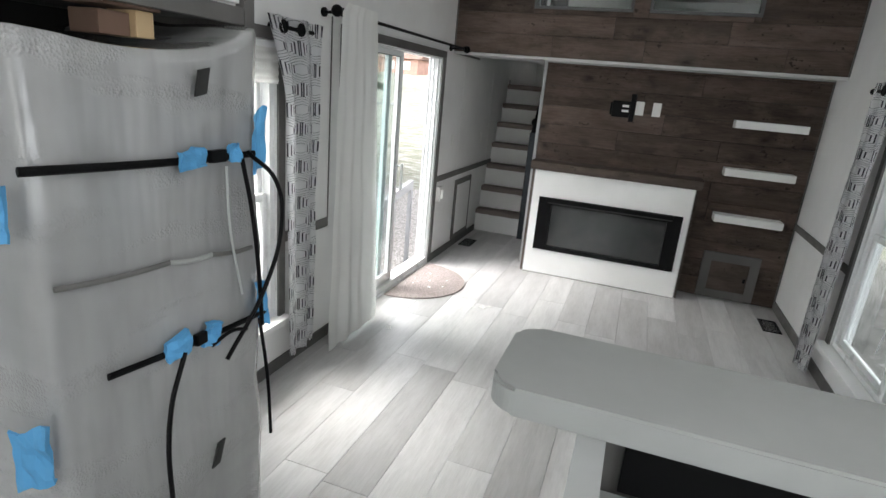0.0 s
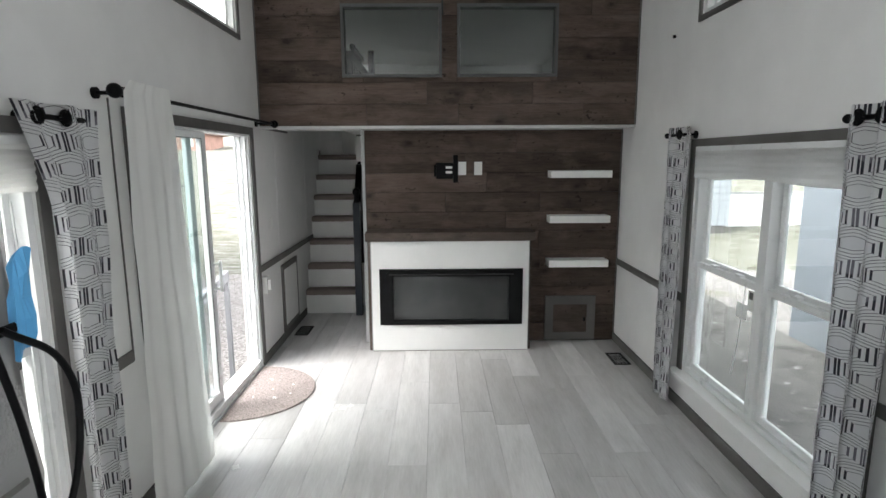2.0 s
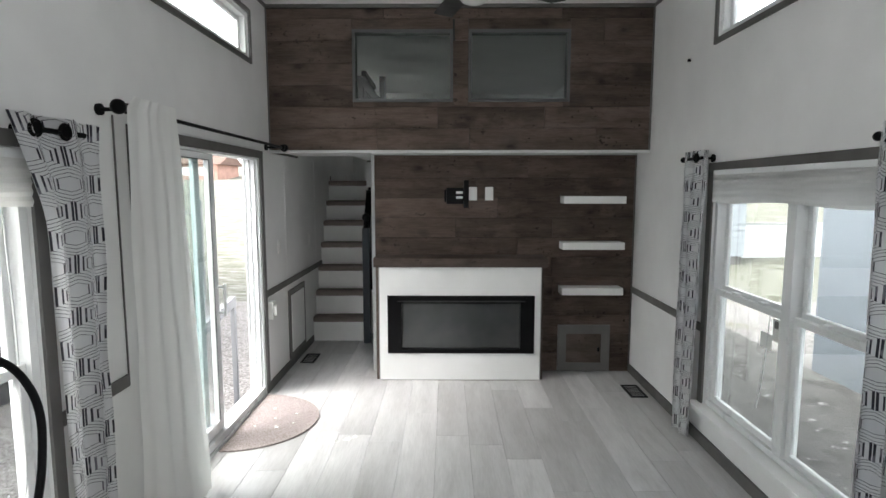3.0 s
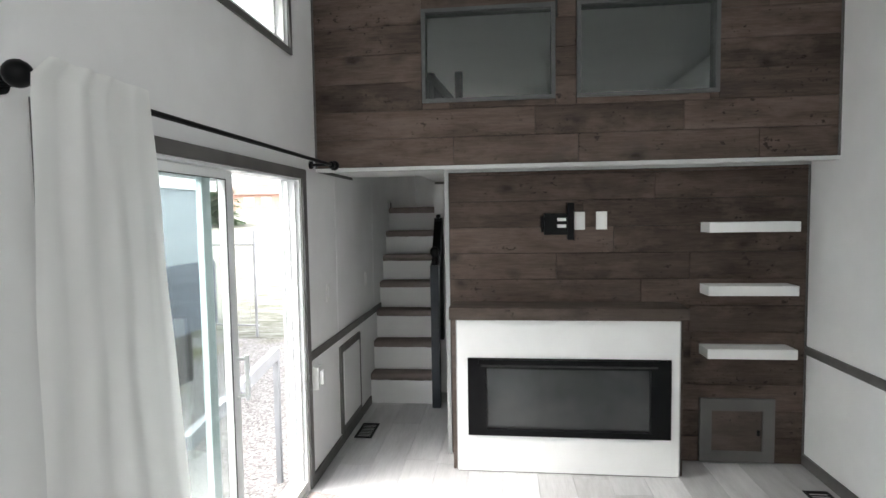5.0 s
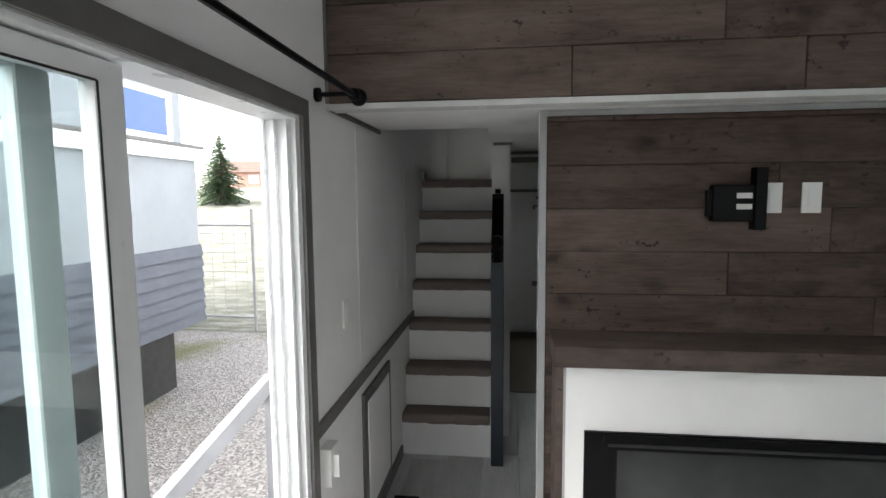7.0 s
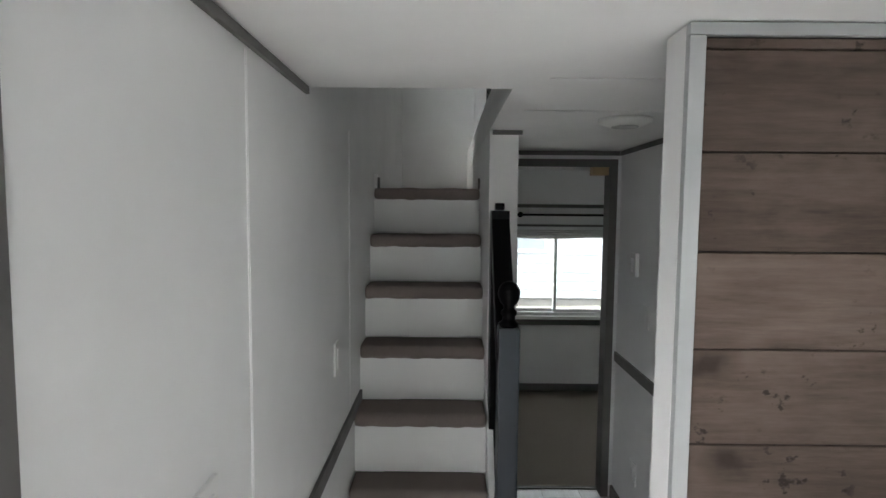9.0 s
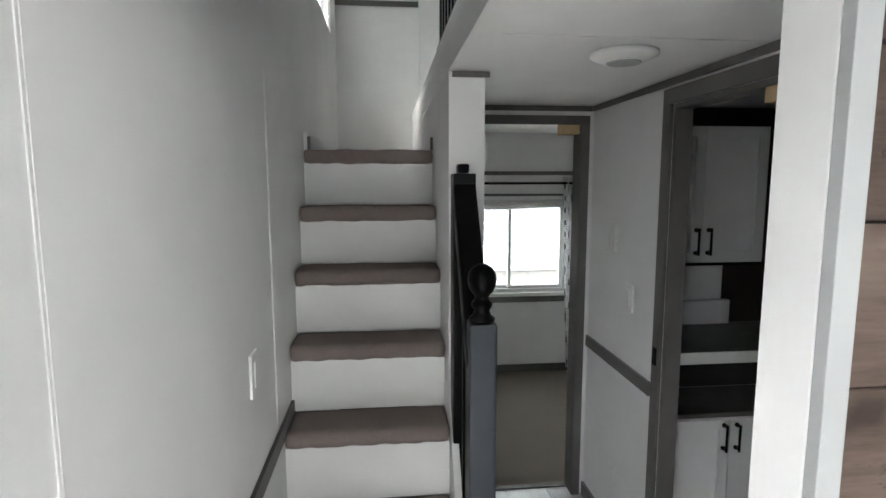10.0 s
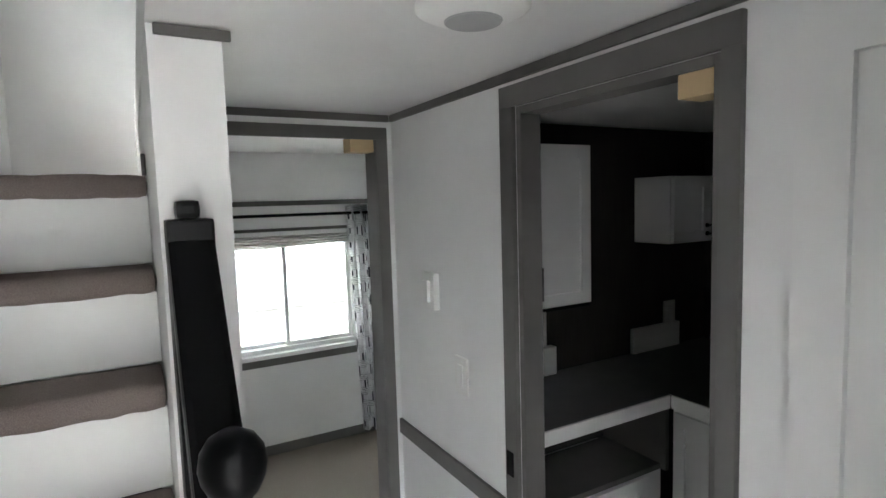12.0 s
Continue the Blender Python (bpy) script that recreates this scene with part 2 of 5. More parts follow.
_h = calc(WRAP, "ADD", calc(WRAP, "MULTIPLY", _w, 7.0), calc(WRAP, "MULTIPLY", _r, 2.5))
bump(WRAP, calc(WRAP, "ADD", _h, calc(WRAP, "MULTIPLY", _d.outputs["Distance"], calc(WRAP, "MULTIPLY", _p, 0.55))), 0.7, 0.008)
WRAP.node_tree.nodes["Principled BSDF"].inputs["Coat Weight"].default_value = 0.6
WRAP.node_tree.nodes["Principled BSDF"].inputs["Coat Roughness"].default_value = 0.06
roughness(WRAP, ramp(WRAP, noisy(WRAP, _v, 4.0), [(0.3, (0.14,) * 3), (0.7, (0.24,) * 3)]))

TAPE = painted("blue_masking_tape", (0.10, 0.36, 0.66), 0.6, 0.12, 120, 0.2)

GRAVEL = material("gravel", (0.4, 0.37, 0.34), 0.9, 0, 0.2)
_v = coords(GRAVEL)
_g = add(GRAVEL, "ShaderNodeTexVoronoi", Scale=42.0)
GRAVEL.node_tree.links.new(_v, _g.inputs["Vector"])
_c = ramp(GRAVEL, _g.outputs["Color"], [(0.1, (0.15, 0.14, 0.134)), (0.5, (0.28, 0.262, 0.252)), (0.9, (0.42, 0.40, 0.388))])
_c = mix(GRAVEL, ramp(GRAVEL, noisy(GRAVEL, _v, 0.3, 6), [(0.58, (0, 0, 0)), (0.7, (1, 1, 1))]), _c, (0.15, 0.15, 0.08))
colour(GRAVEL, _c)
bump(GRAVEL, _g.outputs["Distance"], 1.0, 0.02)

# dirt with pale stones; the house's shade is put into its dark tone
SHADEDIRT = material("shade_darkened_dirt", (0.06, 0.057, 0.053), 0.9, 0, 0.2)
_v = coords(SHADEDIRT)
_c = ramp(SHADEDIRT, noisy(SHADEDIRT, _v, 3.0, 8, 0.7), [(0.35, (0.075, 0.072, 0.068)), (0.6, (0.15, 0.146, 0.138))])
_c = mix(SHADEDIRT, ramp(SHADEDIRT, noisy(SHADEDIRT, _v, 8.0, 5, 0.6), [(0.62, (0, 0, 0)), (0.68, (1, 1, 1))]), _c, (0.42, 0.415, 0.40))
colour(SHADEDIRT, _c)
bump(SHADEDIRT, noisy(SHADEDIRT, _v, 30.0, 5), 0.9, 0.02)

# ---------------------------------------------------------------- building helpers


def base_of(ob):
    p = Vector((0, 0, 0))
    while ob:
        p += ob.location
        ob = ob.parent
    return p


def part(name, bm, mat, parent=None, label="", smooth=False):
    """Links a bmesh, in world coordinates, as one mesh object."""
    if parent:
        bmesh.ops.translate(bm, verts=bm.verts, vec=-base_of(parent))
    me = bpy.data.meshes.new(name)
    bm.to_mesh(me)
    bm.free()
    if smooth:
        for p in me.polygons:
            p.use_smooth = True
    me.materials.append(mat)
    ob = new(name, me)
    ob.parent = parent
    if label:
        ob["label"] = label
    return ob


def thing(name, loc, label, category, group="", kind=""):
    ob = new(name)
    ob.location = loc
    ob.empty_display_size = 0.1
    return tagged(ob, label, category, group, kind)


def block(bm, x0, x1, y0, y1, z0, z1, bev=0.0, m=None):
    vs = bmesh.ops.create_cube(bm, size=1.0)["verts"]
    for v in vs:
        v.co = Vector((x0 + (v.co.x + 0.5) * (x1 - x0), y0 + (v.co.y + 0.5) * (y1 - y0), z0 + (v.co.z + 0.5) * (z1 - z0)))
    if bev > 0:
        es = list({e for v in vs for e in v.link_edges})
        out = bmesh.ops.bevel(bm, geom=es, offset=bev, segments=2, profile=0.7, affect="EDGES")
        vs = list({v for f in out["faces"] for v in f.verts} | {v for v in vs if v.is_valid})
    if m:
        bmesh.ops.transform(bm, matrix=m, verts=vs)
    return vs


def box(name, x0, x1, y0, y1, z0, z1, mat, parent=None, label="", bev=0.003):
    bm = bmesh.new()
    block(bm, x0, x1, y0, y1, z0, z1, bev)
    return part(name, bm, mat, parent, label)


def rod_between(bm, a, b, r, seg=12, r2=None):
    a, b = Vector(a), Vector(b)
    d = b - a
    m = Matrix.Translation((a + b) / 2) @ d.to_track_quat("Z", "Y").to_matrix().to_4x4()
    return bmesh.ops.create_cone(bm, cap_ends=True, segments=seg, radius1=r, radius2=r if r2 is None else r2, depth=d.length, matrix=m)["verts"]


def lathe(bm, profile, centre, seg=24):
    """Turns (radius, height) pairs round the upright through centre."""
    rings = []
    for r, z in profile:
        rings.append([bm.verts.new((centre[0] + r * math.cos(2 * math.pi * k / seg), centre[1] + r * math.sin(2 * math.pi * k / seg), centre[2] + z)) for k in range(seg)])
    for a, b in zip(rings, rings[1:]):
        for k in range(seg):
            bm.faces.new((a[k], a[(k + 1) % seg], b[(k + 1) % seg], b[k]))
    bm.faces.new(rings[0][::-1])
    bm.faces.new(rings[-1])


def wall_mesh(axis, c0, c1, u0, u1, z0, z1, holes=()):
    """An upright wall, c0 to c1 thick along axis, with square holes (u0, u1, z0, z1) right through it."""
    us = sorted({u0, u1, *[h[0] for h in holes], *[h[1] for h in holes]})
    zs = sorted({z0, z1, *[h[2] for h in holes], *[h[3] for h in holes]})
    us = [u for u in us if u0 <= u <= u1]
    zs = [z for z in zs if z0 <= z <= z1]

    def solid(i, j):
        if not (0 <= i < len(us) - 1 and 0 <= j < len(zs) - 1):
            return False
        u, z = (us[i] + us[i + 1]) / 2, (zs[j] + zs[j + 1]) / 2
        return not any(h[0] < u < h[1] and h[2] < z < h[3] for h in holes)

    bm = bmesh.new()
    cache = {}

    def vert(c, u, z):
        key = (c, u, z)
        if key not in cache:
            cache[key] = bm.verts.new((c, u, z) if axis == "x" else (u, c, z))
        return cache[key]

    for i in range(len(us) - 1):
        for j in range(len(zs) - 1):
            if not solid(i, j):
                continue
            a, b, p, q = us[i], us[i + 1], zs[j], zs[j + 1]
            bm.faces.new([vert(c0, a, p), vert(c0, b, p), vert(c0, b, q), vert(c0, a, q)])
            bm.faces.new([vert(c1, a, p), vert(c1, a, q), vert(c1, b, q), vert(c1, b, p)])
            for di, dj, e in ((-1, 0, ((a, p), (a, q))), (1, 0, ((b, p), (b, q))), (0, -1, ((a, p), (b, p))), (0, 1, ((a, q), (b, q)))):
                if not solid(i + di, j + dj):
                    (e0, f0), (e1, f1) = e
                    bm.faces.new([vert(c0, e0, f0), vert(c0, e1, f1), vert(c1, e1, f1), vert(c1, e0, f0)])
    bmesh.ops.recalc_face_normals(bm, faces=bm.faces)
    return bm


def slab_mesh(z0, z1, x0, x1, y0, y1, holes=()):
    bm = wall_mesh("x", z0, z1, x0, x1, y0, y1, holes)
    for v in bm.verts:
        v.co = Vector((v.co.y, v.co.z, v.co.x))
    bmesh.ops.recalc_face_normals(bm, faces=bm.faces)
    return bm


def setting(name, bm, mat, label, category):
    return tagged(part(name, bm, mat), label, category, kind="structure")


# ---------------------------------------------------------------- the shell
XL, XR, TH = -1.60, 1.70, 0.12
YB, YE = -2.6, 9.62
CEILZ, LOFT = 3.30, 2.085
LOFTY, FWY, HALLX, KERB = 5.187, 5.50, -0.175, 2.25
DOOR = (3.10, 4.90, 0.02, 2.0)
WINR = (2.37, 4.00, 0.287, 1.86)
WINL = (1.50, 2.40, 0.35, 1.90)
CLERL = (3.25, 4.76, 2.76, 3.10)
CLERR = (2.55, 4.05, 2.72, 3.08)
LOFTWR = (7.4, 7.95, 2.74, 3.0)
LOFTWL = (8.20, 9.04, 2.74, 3.06)
BEDW = (-0.57, 0.36, 0.73, 1.55)
BATHDOOR = (6.345, 6.92, 0.0, 1.99)
# unseen kitchen openings, added to let more light in
KITW = (-1.5, 0.55, 1.05, 2.0)
KITC = (-1.9, 1.2, 2.70, 3.10)
SOUTHW = (-1.0, 0.9, 0.9, 2.0)

wall_left = setting("wall_west", wall_mesh("x", XL - TH, XL, YB, YE, -0.12, CEILZ, [DOOR, WINL, CLERL, LOFTWL, KITC]), WALL, "white panelled outer wall with chair rail", "wall")
wall_right = setting("wall_east", wall_mesh("x", XR, XR + TH, YB, YE, -0.12, CEILZ, [WINR, CLERR, LOFTWR, KITW, KITC]), WALL, "white panelled outer wall with large window", "wall")
wall_far = setting("wall_north", wall_mesh("y", YE, YE + TH, XL - TH, XR + TH, -0.12, CEILZ, [BEDW]), WALL, "white bedroom end wall with a sliding window", "wall")
wall_back = setting("wall_south", wall_mesh("y", YB - TH, YB, XL - TH, XR + TH, -0.12, CEILZ, [SOUTHW]), WALL, "plain white kitchen end wall", "wall")
ceiling = setting("ceiling", slab_mesh(CEILZ, CEILZ + 0.1, XL - TH, XR + TH, YB - TH, YE + TH), CEIL, "white high ceiling", "ceiling")
floor = setting("floor", slab_mesh(-0.12, -0.012, XL, XR, YB, YE), DARK, "pale grey wood plank floor", "floor")

loft_slab = slab_mesh(LOFT, 2.19, XL, XR, LOFTY + 0.092, YE, [(XL - 1, -1.012, 6.07, YE + 1)])
loft_floor = setting("ceiling_loft", loft_slab, CEIL, "white loft floor with smooth underside", "ceiling")
loft_front = setting("wall_loft", wall_mesh("y", LOFTY + 0.02, LOFTY + 0.09, XL, XR, LOFT + 0.001, CEILZ, [(-0.864, -0.006, 2.496, 3.094), (0.131, 0.994, 2.496, 3.094)]), DARK, "loft front wall clad in dark stained boards", "wall")
feature = setting("wall_feature", wall_mesh("y", FWY + 0.02, FWY + 0.085, -0.752, XR, 0, LOFT - 0.002), DARK, "feature wall clad in dark stained boards", "wall")
wall_hall = setting("wall_hall", wall_mesh("x", HALLX, HALLX + 0.065, FWY + 0.087, 7.70, 0, LOFT - 0.002, [BATHDOOR]), WALL, "white hallway wall with grey chair rail", "wall")
wall_bed = setting("wall_bedroom_door", wall_mesh("y", 7.70, 7.80, -0.884, XR, 0, LOFT - 0.002, [(-0.884, -0.235, 0, 2.0)]), WALL, "white wall round the bedroom doorway", "wall")
wall_stair = setting("wall_stair", wall_mesh("x", -1.011, -0.885, 6.885, YE, 0, LOFT - 0.002), WALL, "white partition beside the stairs", "wall")
wall_stair_end = setting("wall_stair_end", wall_mesh("y", 9.45, 9.5, XL, -0.951, 1.85, CEILZ), WALL, "white wall at the head of the stairs", "wall")
wall_stair_loft = setting("wall_stair_loft", wall_mesh("y", 9.45, 9.5, -0.949, -0.45, LOFT + 0.106, CEILZ), WALL, "white loft wall beside the stair head", "wall")
wall_stair_upper = setting("wall_stair_upper", wall_mesh("x", -1.011, -0.95, 6.07, YE, LOFT + 0.106, KERB), WHITE, "white kerb round the stair opening", "trim")

# ---------------------------------------------------------------- trim


def trim(name, x0, x1, y0, y1, z0, z1, mat=GREY, label="dark grey painted trim strip"):
    ob = box(name, x0, x1, y0, y1, z0, z1, mat, bev=0.002)
    return tagged(ob, label, "trim", kind="structure")


trim("baseboard", XL, XL + 0.014, 4.96, 6.52, 0.0, 0.075, label="dark grey baseboard")
trim("baseboard", XL, XL + 0.014, 1.5, 3.04, 0.0, 0.075, label="dark grey baseboard")
trim("baseboard", XR - 0.014, XR, YB, FWY, 0.0, 0.08, label="dark grey baseboard")
trim("baseboard", HALLX - 0.014, HALLX, 6.99, 7.69, 0.0, 0.075, label="dark grey baseboard")
trim("trim", XL, XL + 0.012, 4.97, 7.09, 0.825, 0.882, label="dark grey chair rail")
trim("trim", XL, XL + 0.012, 2.465, 2.925, 0.80, 0.86, label="dark grey chair rail")
trim("trim", XL, XL + 0.006, 2.93, 2.939, 0.80, 2.09, label="thin dark strip over a wall board joint")
trim("trim", XR - 0.012, XR, 4.065, FWY, 0.775, 0.832, label="dark grey chair rail")
trim("trim", XR - 0.012, XR, YB, 2.305, 0.775, 0.832, label="dark grey chair rail")
trim("trim", HALLX - 0.012, HALLX, 6.995, 7.695, 0.842, 0.9, label="dark grey chair rail")
trim("trim", HALLX - 0.012, HALLX, 6.225, 6.288, 0.842, 0.9, label="dark grey chair rail")
trim("trim", HALLX - 0.012, HALLX, FWY + 0.09, 7.69, LOFT - 0.028, LOFT - 0.003, label="dark grey cornice strip")
trim("trim", -0.88, HALLX - 0.014, 7.686, 7.70, LOFT - 0.028, LOFT - 0.003, label="dark grey cornice strip")
trim("trim", XL, XL + 0.012, LOFTY + 0.03, 6.05, LOFT - 0.024, LOFT - 0.003, label="dark grey cornice strip")
trim("trim", -1.0, -0.87, 6.872, 6.884, LOFT - 0.022, LOFT - 0.003, label="dark grey cornice strip")
# loft face edge and corner strips
trim("trim", XL, XR, LOFTY - 0.004, LOFTY + 0.091, 2.062, LOFT, EDGE, "white edge strip under the loft boards")
trim("trim", XL, XL + 0.012, LOFTY - 0.012, LOFTY - 0.001, LOFT, CEILZ - 0.03)
trim("trim", XR - 0.012, XR, LOFTY - 0.012, LOFTY - 0.001, LOFT, CEILZ - 0.03)
trim("trim", XL, XR, LOFTY - 0.016, LOFTY - 0.001, CEILZ - 0.028, CEILZ)
trim("trim", XL, XL + 0.014, YB, LOFTY - 0.02, CEILZ - 0.028, CEILZ)
trim("trim", XR - 0.014, XR, YB, LOFTY - 0.02, CEILZ - 0.028, CEILZ)
# end of the feature wall
trim("trim", -0.762, -0.753, FWY + 0.012, FWY + 0.10, 0, LOFT - 0.003, WHITE, "white end board of the feature wall")
trim("trim", -0.762, -0.732, FWY - 0.008, FWY + 0.011, 0, LOFT - 0.026, LIGHTGREY, "pale grey corner strip of the feature wall")
trim("trim", -0.762, XR, FWY - 0.008, FWY + 0.011, LOFT - 0.025, LOFT - 0.003, LIGHTGREY, "pale grey strip above the feature wall")
trim("trim", XR - 0.014, XR - 0.001, FWY - 0.008, FWY - 0.001, 0, LOFT - 0.026)
# upright seams of the wall board
for y in (5.58, 6.74):
    trim("trim", XL, XL + 0.0012, y, y + 0.008, 0.89, LOFT - 0.03, WALL, "white batten over a wall board seam")
for y in (5.93, 6.40):
    trim("trim", -0.93, HALLX - 0.015, y, y + 0.012, LOFT - 0.004, LOFT - 0.001, CEIL, "white batten over a ceiling seam")


def casing(axis_c, d, u0, u1, z0, z1, w=0.055, sides="lrt", mat=GREY, axis="x"):
    """Flat boards round an opening on a wall face at axis_c, standing d proud."""
    lo, hi = sorted((axis_c, axis_c + d))
    runs = []
    if "l" in sides:
        runs.append((u0 - w, u0, z0, z1))
    if "r" in sides:
        runs.append((u1, u1 + w, z0, z1))
    if "t" in sides:
        runs.append((u0 - w, u1 + w, z1, z1 + w))
    if "b" in sides:
        runs.append((u0 - w, u1 + w, z0 - w, z0))
    for a, b, p, q in runs:
        if axis == "x":
            trim("trim", lo, hi, a, b, p, q, mat, "dark grey casing board round an opening")
        else:
            trim("trim", a, b, lo, hi, p, q, mat, "dark grey casing board round an opening")


casing(XL, 0.014, DOOR[0], DOOR[1], 0.0, DOOR[3], 0.06)
casing(XR, -0.014, WINR[0], WINR[1], WINR[2], WINR[3], 0.06, "lrt")
casing(XL, 0.014, WINL[0], WINL[1], WINL[2], WINL[3], 0.06, "lrt")
casing(XL, 0.014, *CLERL, 0.035, "lrtb")
casing(XR, -0.014, *CLERR, 0.035, "lrtb")
casing(HALLX, -0.014, BATHDOOR[0], BATHDOOR[1], 0.0, BATHDOOR[3], 0.055, "r")
trim("trim", HALLX - 0.014, HALLX, BATHDOOR[0] - 0.038, BATHDOOR[1] + 0.055, BATHDOOR[3], BATHDOOR[3] + 0.055, label="dark grey casing board round an opening")
trim("trim", HALLX - 0.014, HALLX, BATHDOOR[0] - 0.038, BATHDOOR[0], 0.0, BATHDOOR[3], label="dark grey casing board round an opening")
casing(7.70, -0.014, -0.83, -0.245, 0.0, 1.99, 0.045, "rt", GREY, "y")
# lining of the bath doorway
trim("trim", HALLX, HALLX + 0.065, BATHDOOR[1] - 0.02, BATHDOOR[1], 0, BATHDOOR[3], GREY, "dark grey door lining")
trim("trim", HALLX, HALLX + 0.065, BATHDOOR[0], BATHDOOR[0] + 0.02, 0, BATHDOOR[3], GREY, "dark grey door lining")
trim("trim", HALLX, HALLX + 0.065, BATHDOOR[0] + 0.02, BATHDOOR[1] - 0.02, BATHDOOR[3] - 0.02, BATHDOOR[3], GREY, "dark grey door lining")
trim("trim", -0.245, -0.235, 7.701, 7.80, 0, 2.0, GREY, "dark grey door lining")

# ---------------------------------------------------------------- windows and the sliding door


def sash(parent, axis, c, u0, u1, z0, z1, w, d, pane_mat=GLASS, name="sash", head=None):
    """A frame of four joined bars with a pane, c its middle along axis."""
    h = w if head is None else head
    bm = wall_mesh(axis, c - d / 2, c + d / 2, u0, u1, z0, z1, [(u0 + w, u1 - w, z0 + w, z1 - h)])
    bmesh.ops.bevel(bm, geom=[e for e in bm.edges if e.is_manifold and e.calc_face_angle() > 1], offset=0.003, segments=1, affect="EDGES")
    s = part(name, bm, VINYL, parent)
    pb = wall_mesh(axis, c - 0.003, c + 0.003, u0 + w - 0.004, u1 - w + 0.004, z0 + w - 0.004, z1 - h + 0.004)
    p = part("pane", pb, pane_mat, s)
    p.visible_shadow = False
    return s


def frame_of(parent, axis, c0, c1, u0, u1, z0, z1, w, name="window_frame"):
    bm = wall_mesh(axis, c0, c1, u0, u1, z0, z1, [(u0 + w, u1 - w, z0 + w, z1 - w)])
    return part(name, bm, VINYL, parent)


# east pair of hung windows
we = thing("window_1", (XR + 0.06, 3.16, 0.37), "white vinyl double hung window pair", "window", kind="structure")
frame_of(we, "x", XR + 0.015, XR + 0.11, WINR[0] + 0.002, WINR[1] - 0.002, WINR[2] + 0.002, WINR[3] - 0.002, 0.035)
box("mullion", XR + 0.012, XR + 0.105, 3.15, 3.225, WINR[2] + 0.04, WINR[3] - 0.04, VINYL, we)
for a, b in ((WINR[0] + 0.038, 3.148), (3.227, WINR[1] - 0.038)):
    sash(we, "x", XR + 0.085, a, b, 1.083, WINR[3] - 0.038, 0.035, 0.03)
    low = sash(we, "x", XR + 0.05, a, b, WINR[2] + 0.038, 1.092, 0.04, 0.032)
    for q in (0.3, 0.7):
        y = a + (b - a) * q
        box("sash_lock", XR + 0.032, XR + 0.066, y - 0.03, y + 0.03, 1.092, 1.108, VINYL, low)
box("window_sill", XR - 0.075, XR + 0.014, WINR[0] - 0.06, WINR[1] + 0.07, WINR[2] - 0.035, WINR[2] + 0.001, WHITE, we, bev=0.006)

# west window behind the wrapped refrigerator
ww = thing("window_2", (XL - 0.06, 1.9, 0.35), "white vinyl double hung window", "window", kind="structure")
frame_of(ww, "x", XL - 0.11, XL - 0.015, WINL[0] + 0.002, WINL[1] - 0.002, WINL[2] + 0.002, WINL[3] - 0.002, 0.04)
sash(ww, "x", XL - 0.085, WINL[0] + 0.043, WINL[1] - 0.043, 1.06, WINL[3] - 0.043, 0.035, 0.03)
sash(ww, "x", XL - 0.05, WINL[0] + 0.043, WINL[1] - 0.043, WINL[2] + 0.043, 1.1, 0.04, 0.032)
box("window_sill", XL - 0.014, XL + 0.07, WINL[0] - 0.05, WINL[1] + 0.06, WINL[2] - 0.035, WINL[2] + 0.001, WHITE, ww, bev=0.006)

for k, (sgn, X, h) in enumerate(((-1, XL, CLERL), (1, XR, CLERR), (1, XR, LOFTWR), (-1, XL, LOFTWL))):
    wc = thing("window_%d" % (3 + k), (X + sgn * 0.06, (h[0] + h[1]) / 2, h[2]), "narrow high white vinyl window", "window", kind="structure")
    lo, hi = sorted((X + sgn * 0.012, X + sgn * 0.11))
    frame_of(wc, "x", lo, hi, h[0] + 0.002, h[1] - 0.002, h[2] + 0.002, h[3] - 0.002, 0.03)
    sash(wc, "x", X + sgn * 0.07, h[0] + 0.033, h[1] - 0.033, h[2] + 0.033, h[3] - 0.033, 0.03, 0.03)

# frames and panes for the added, unseen kitchen windows
for k, (axis, X, sgn, h) in enumerate((("x", XR, 1, KITW), ("x", XR, 1, KITC), ("x", XL, -1, KITC), ("y", YB, -1, SOUTHW))):
    at = (X + sgn * 0.06, (h[0] + h[1]) / 2, h[2]) if axis == "x" else ((h[0] + h[1]) / 2, X + sgn * 0.06, h[2])
    wk = thing("window_%d" % (8 + k), at, "unseen white vinyl kitchen window added for light", "window", kind="structure")
    lo, hi = sorted((X + sgn * 0.012, X + sgn * 0.11))
    frame_of(wk, axis, lo, hi, h[0] + 0.002, h[1] - 0.002, h[2] + 0.002, h[3] - 0.002, 0.035)
    sash(wk, axis, X + sgn * 0.07, h[0] + 0.038, h[1] - 0.038, h[2] + 0.038, h[3] - 0.038, 0.03, 0.03)

wb = thing("window_7", (-0.07, YE + 0.06, 0.74), "white vinyl sliding bedroom window", "window", kind="structure")
frame_of(wb, "y", YE + 0.012, YE + 0.11, BEDW[0] + 0.002, BEDW[1] - 0.002, BEDW[2] + 0.002, BEDW[3] - 0.002, 0.03)
sash(wb, "y", YE + 0.085, BEDW[0] + 0.033, -0.135, BEDW[2] + 0.033, BEDW[3] - 0.033, 0.028, 0.03)
sash(wb, "y", YE + 0.05, -0.165, BEDW[1] - 0.033, BEDW[2] + 0.033, BEDW[3] - 0.033, 0.028, 0.03)
box("window_sill", BEDW[0] - 0.05, BEDW[1] + 0.05, YE - 0.03, YE + 0.011, BEDW[2] - 0.03, BEDW[2], WHITE, wb)
trim("trim", BEDW[0] - 0.05, BEDW[1] + 0.05, YE - 0.014, YE, BEDW[2] - 0.085, BEDW[2] - 0.032, label="dark grey board under the bedroom window")
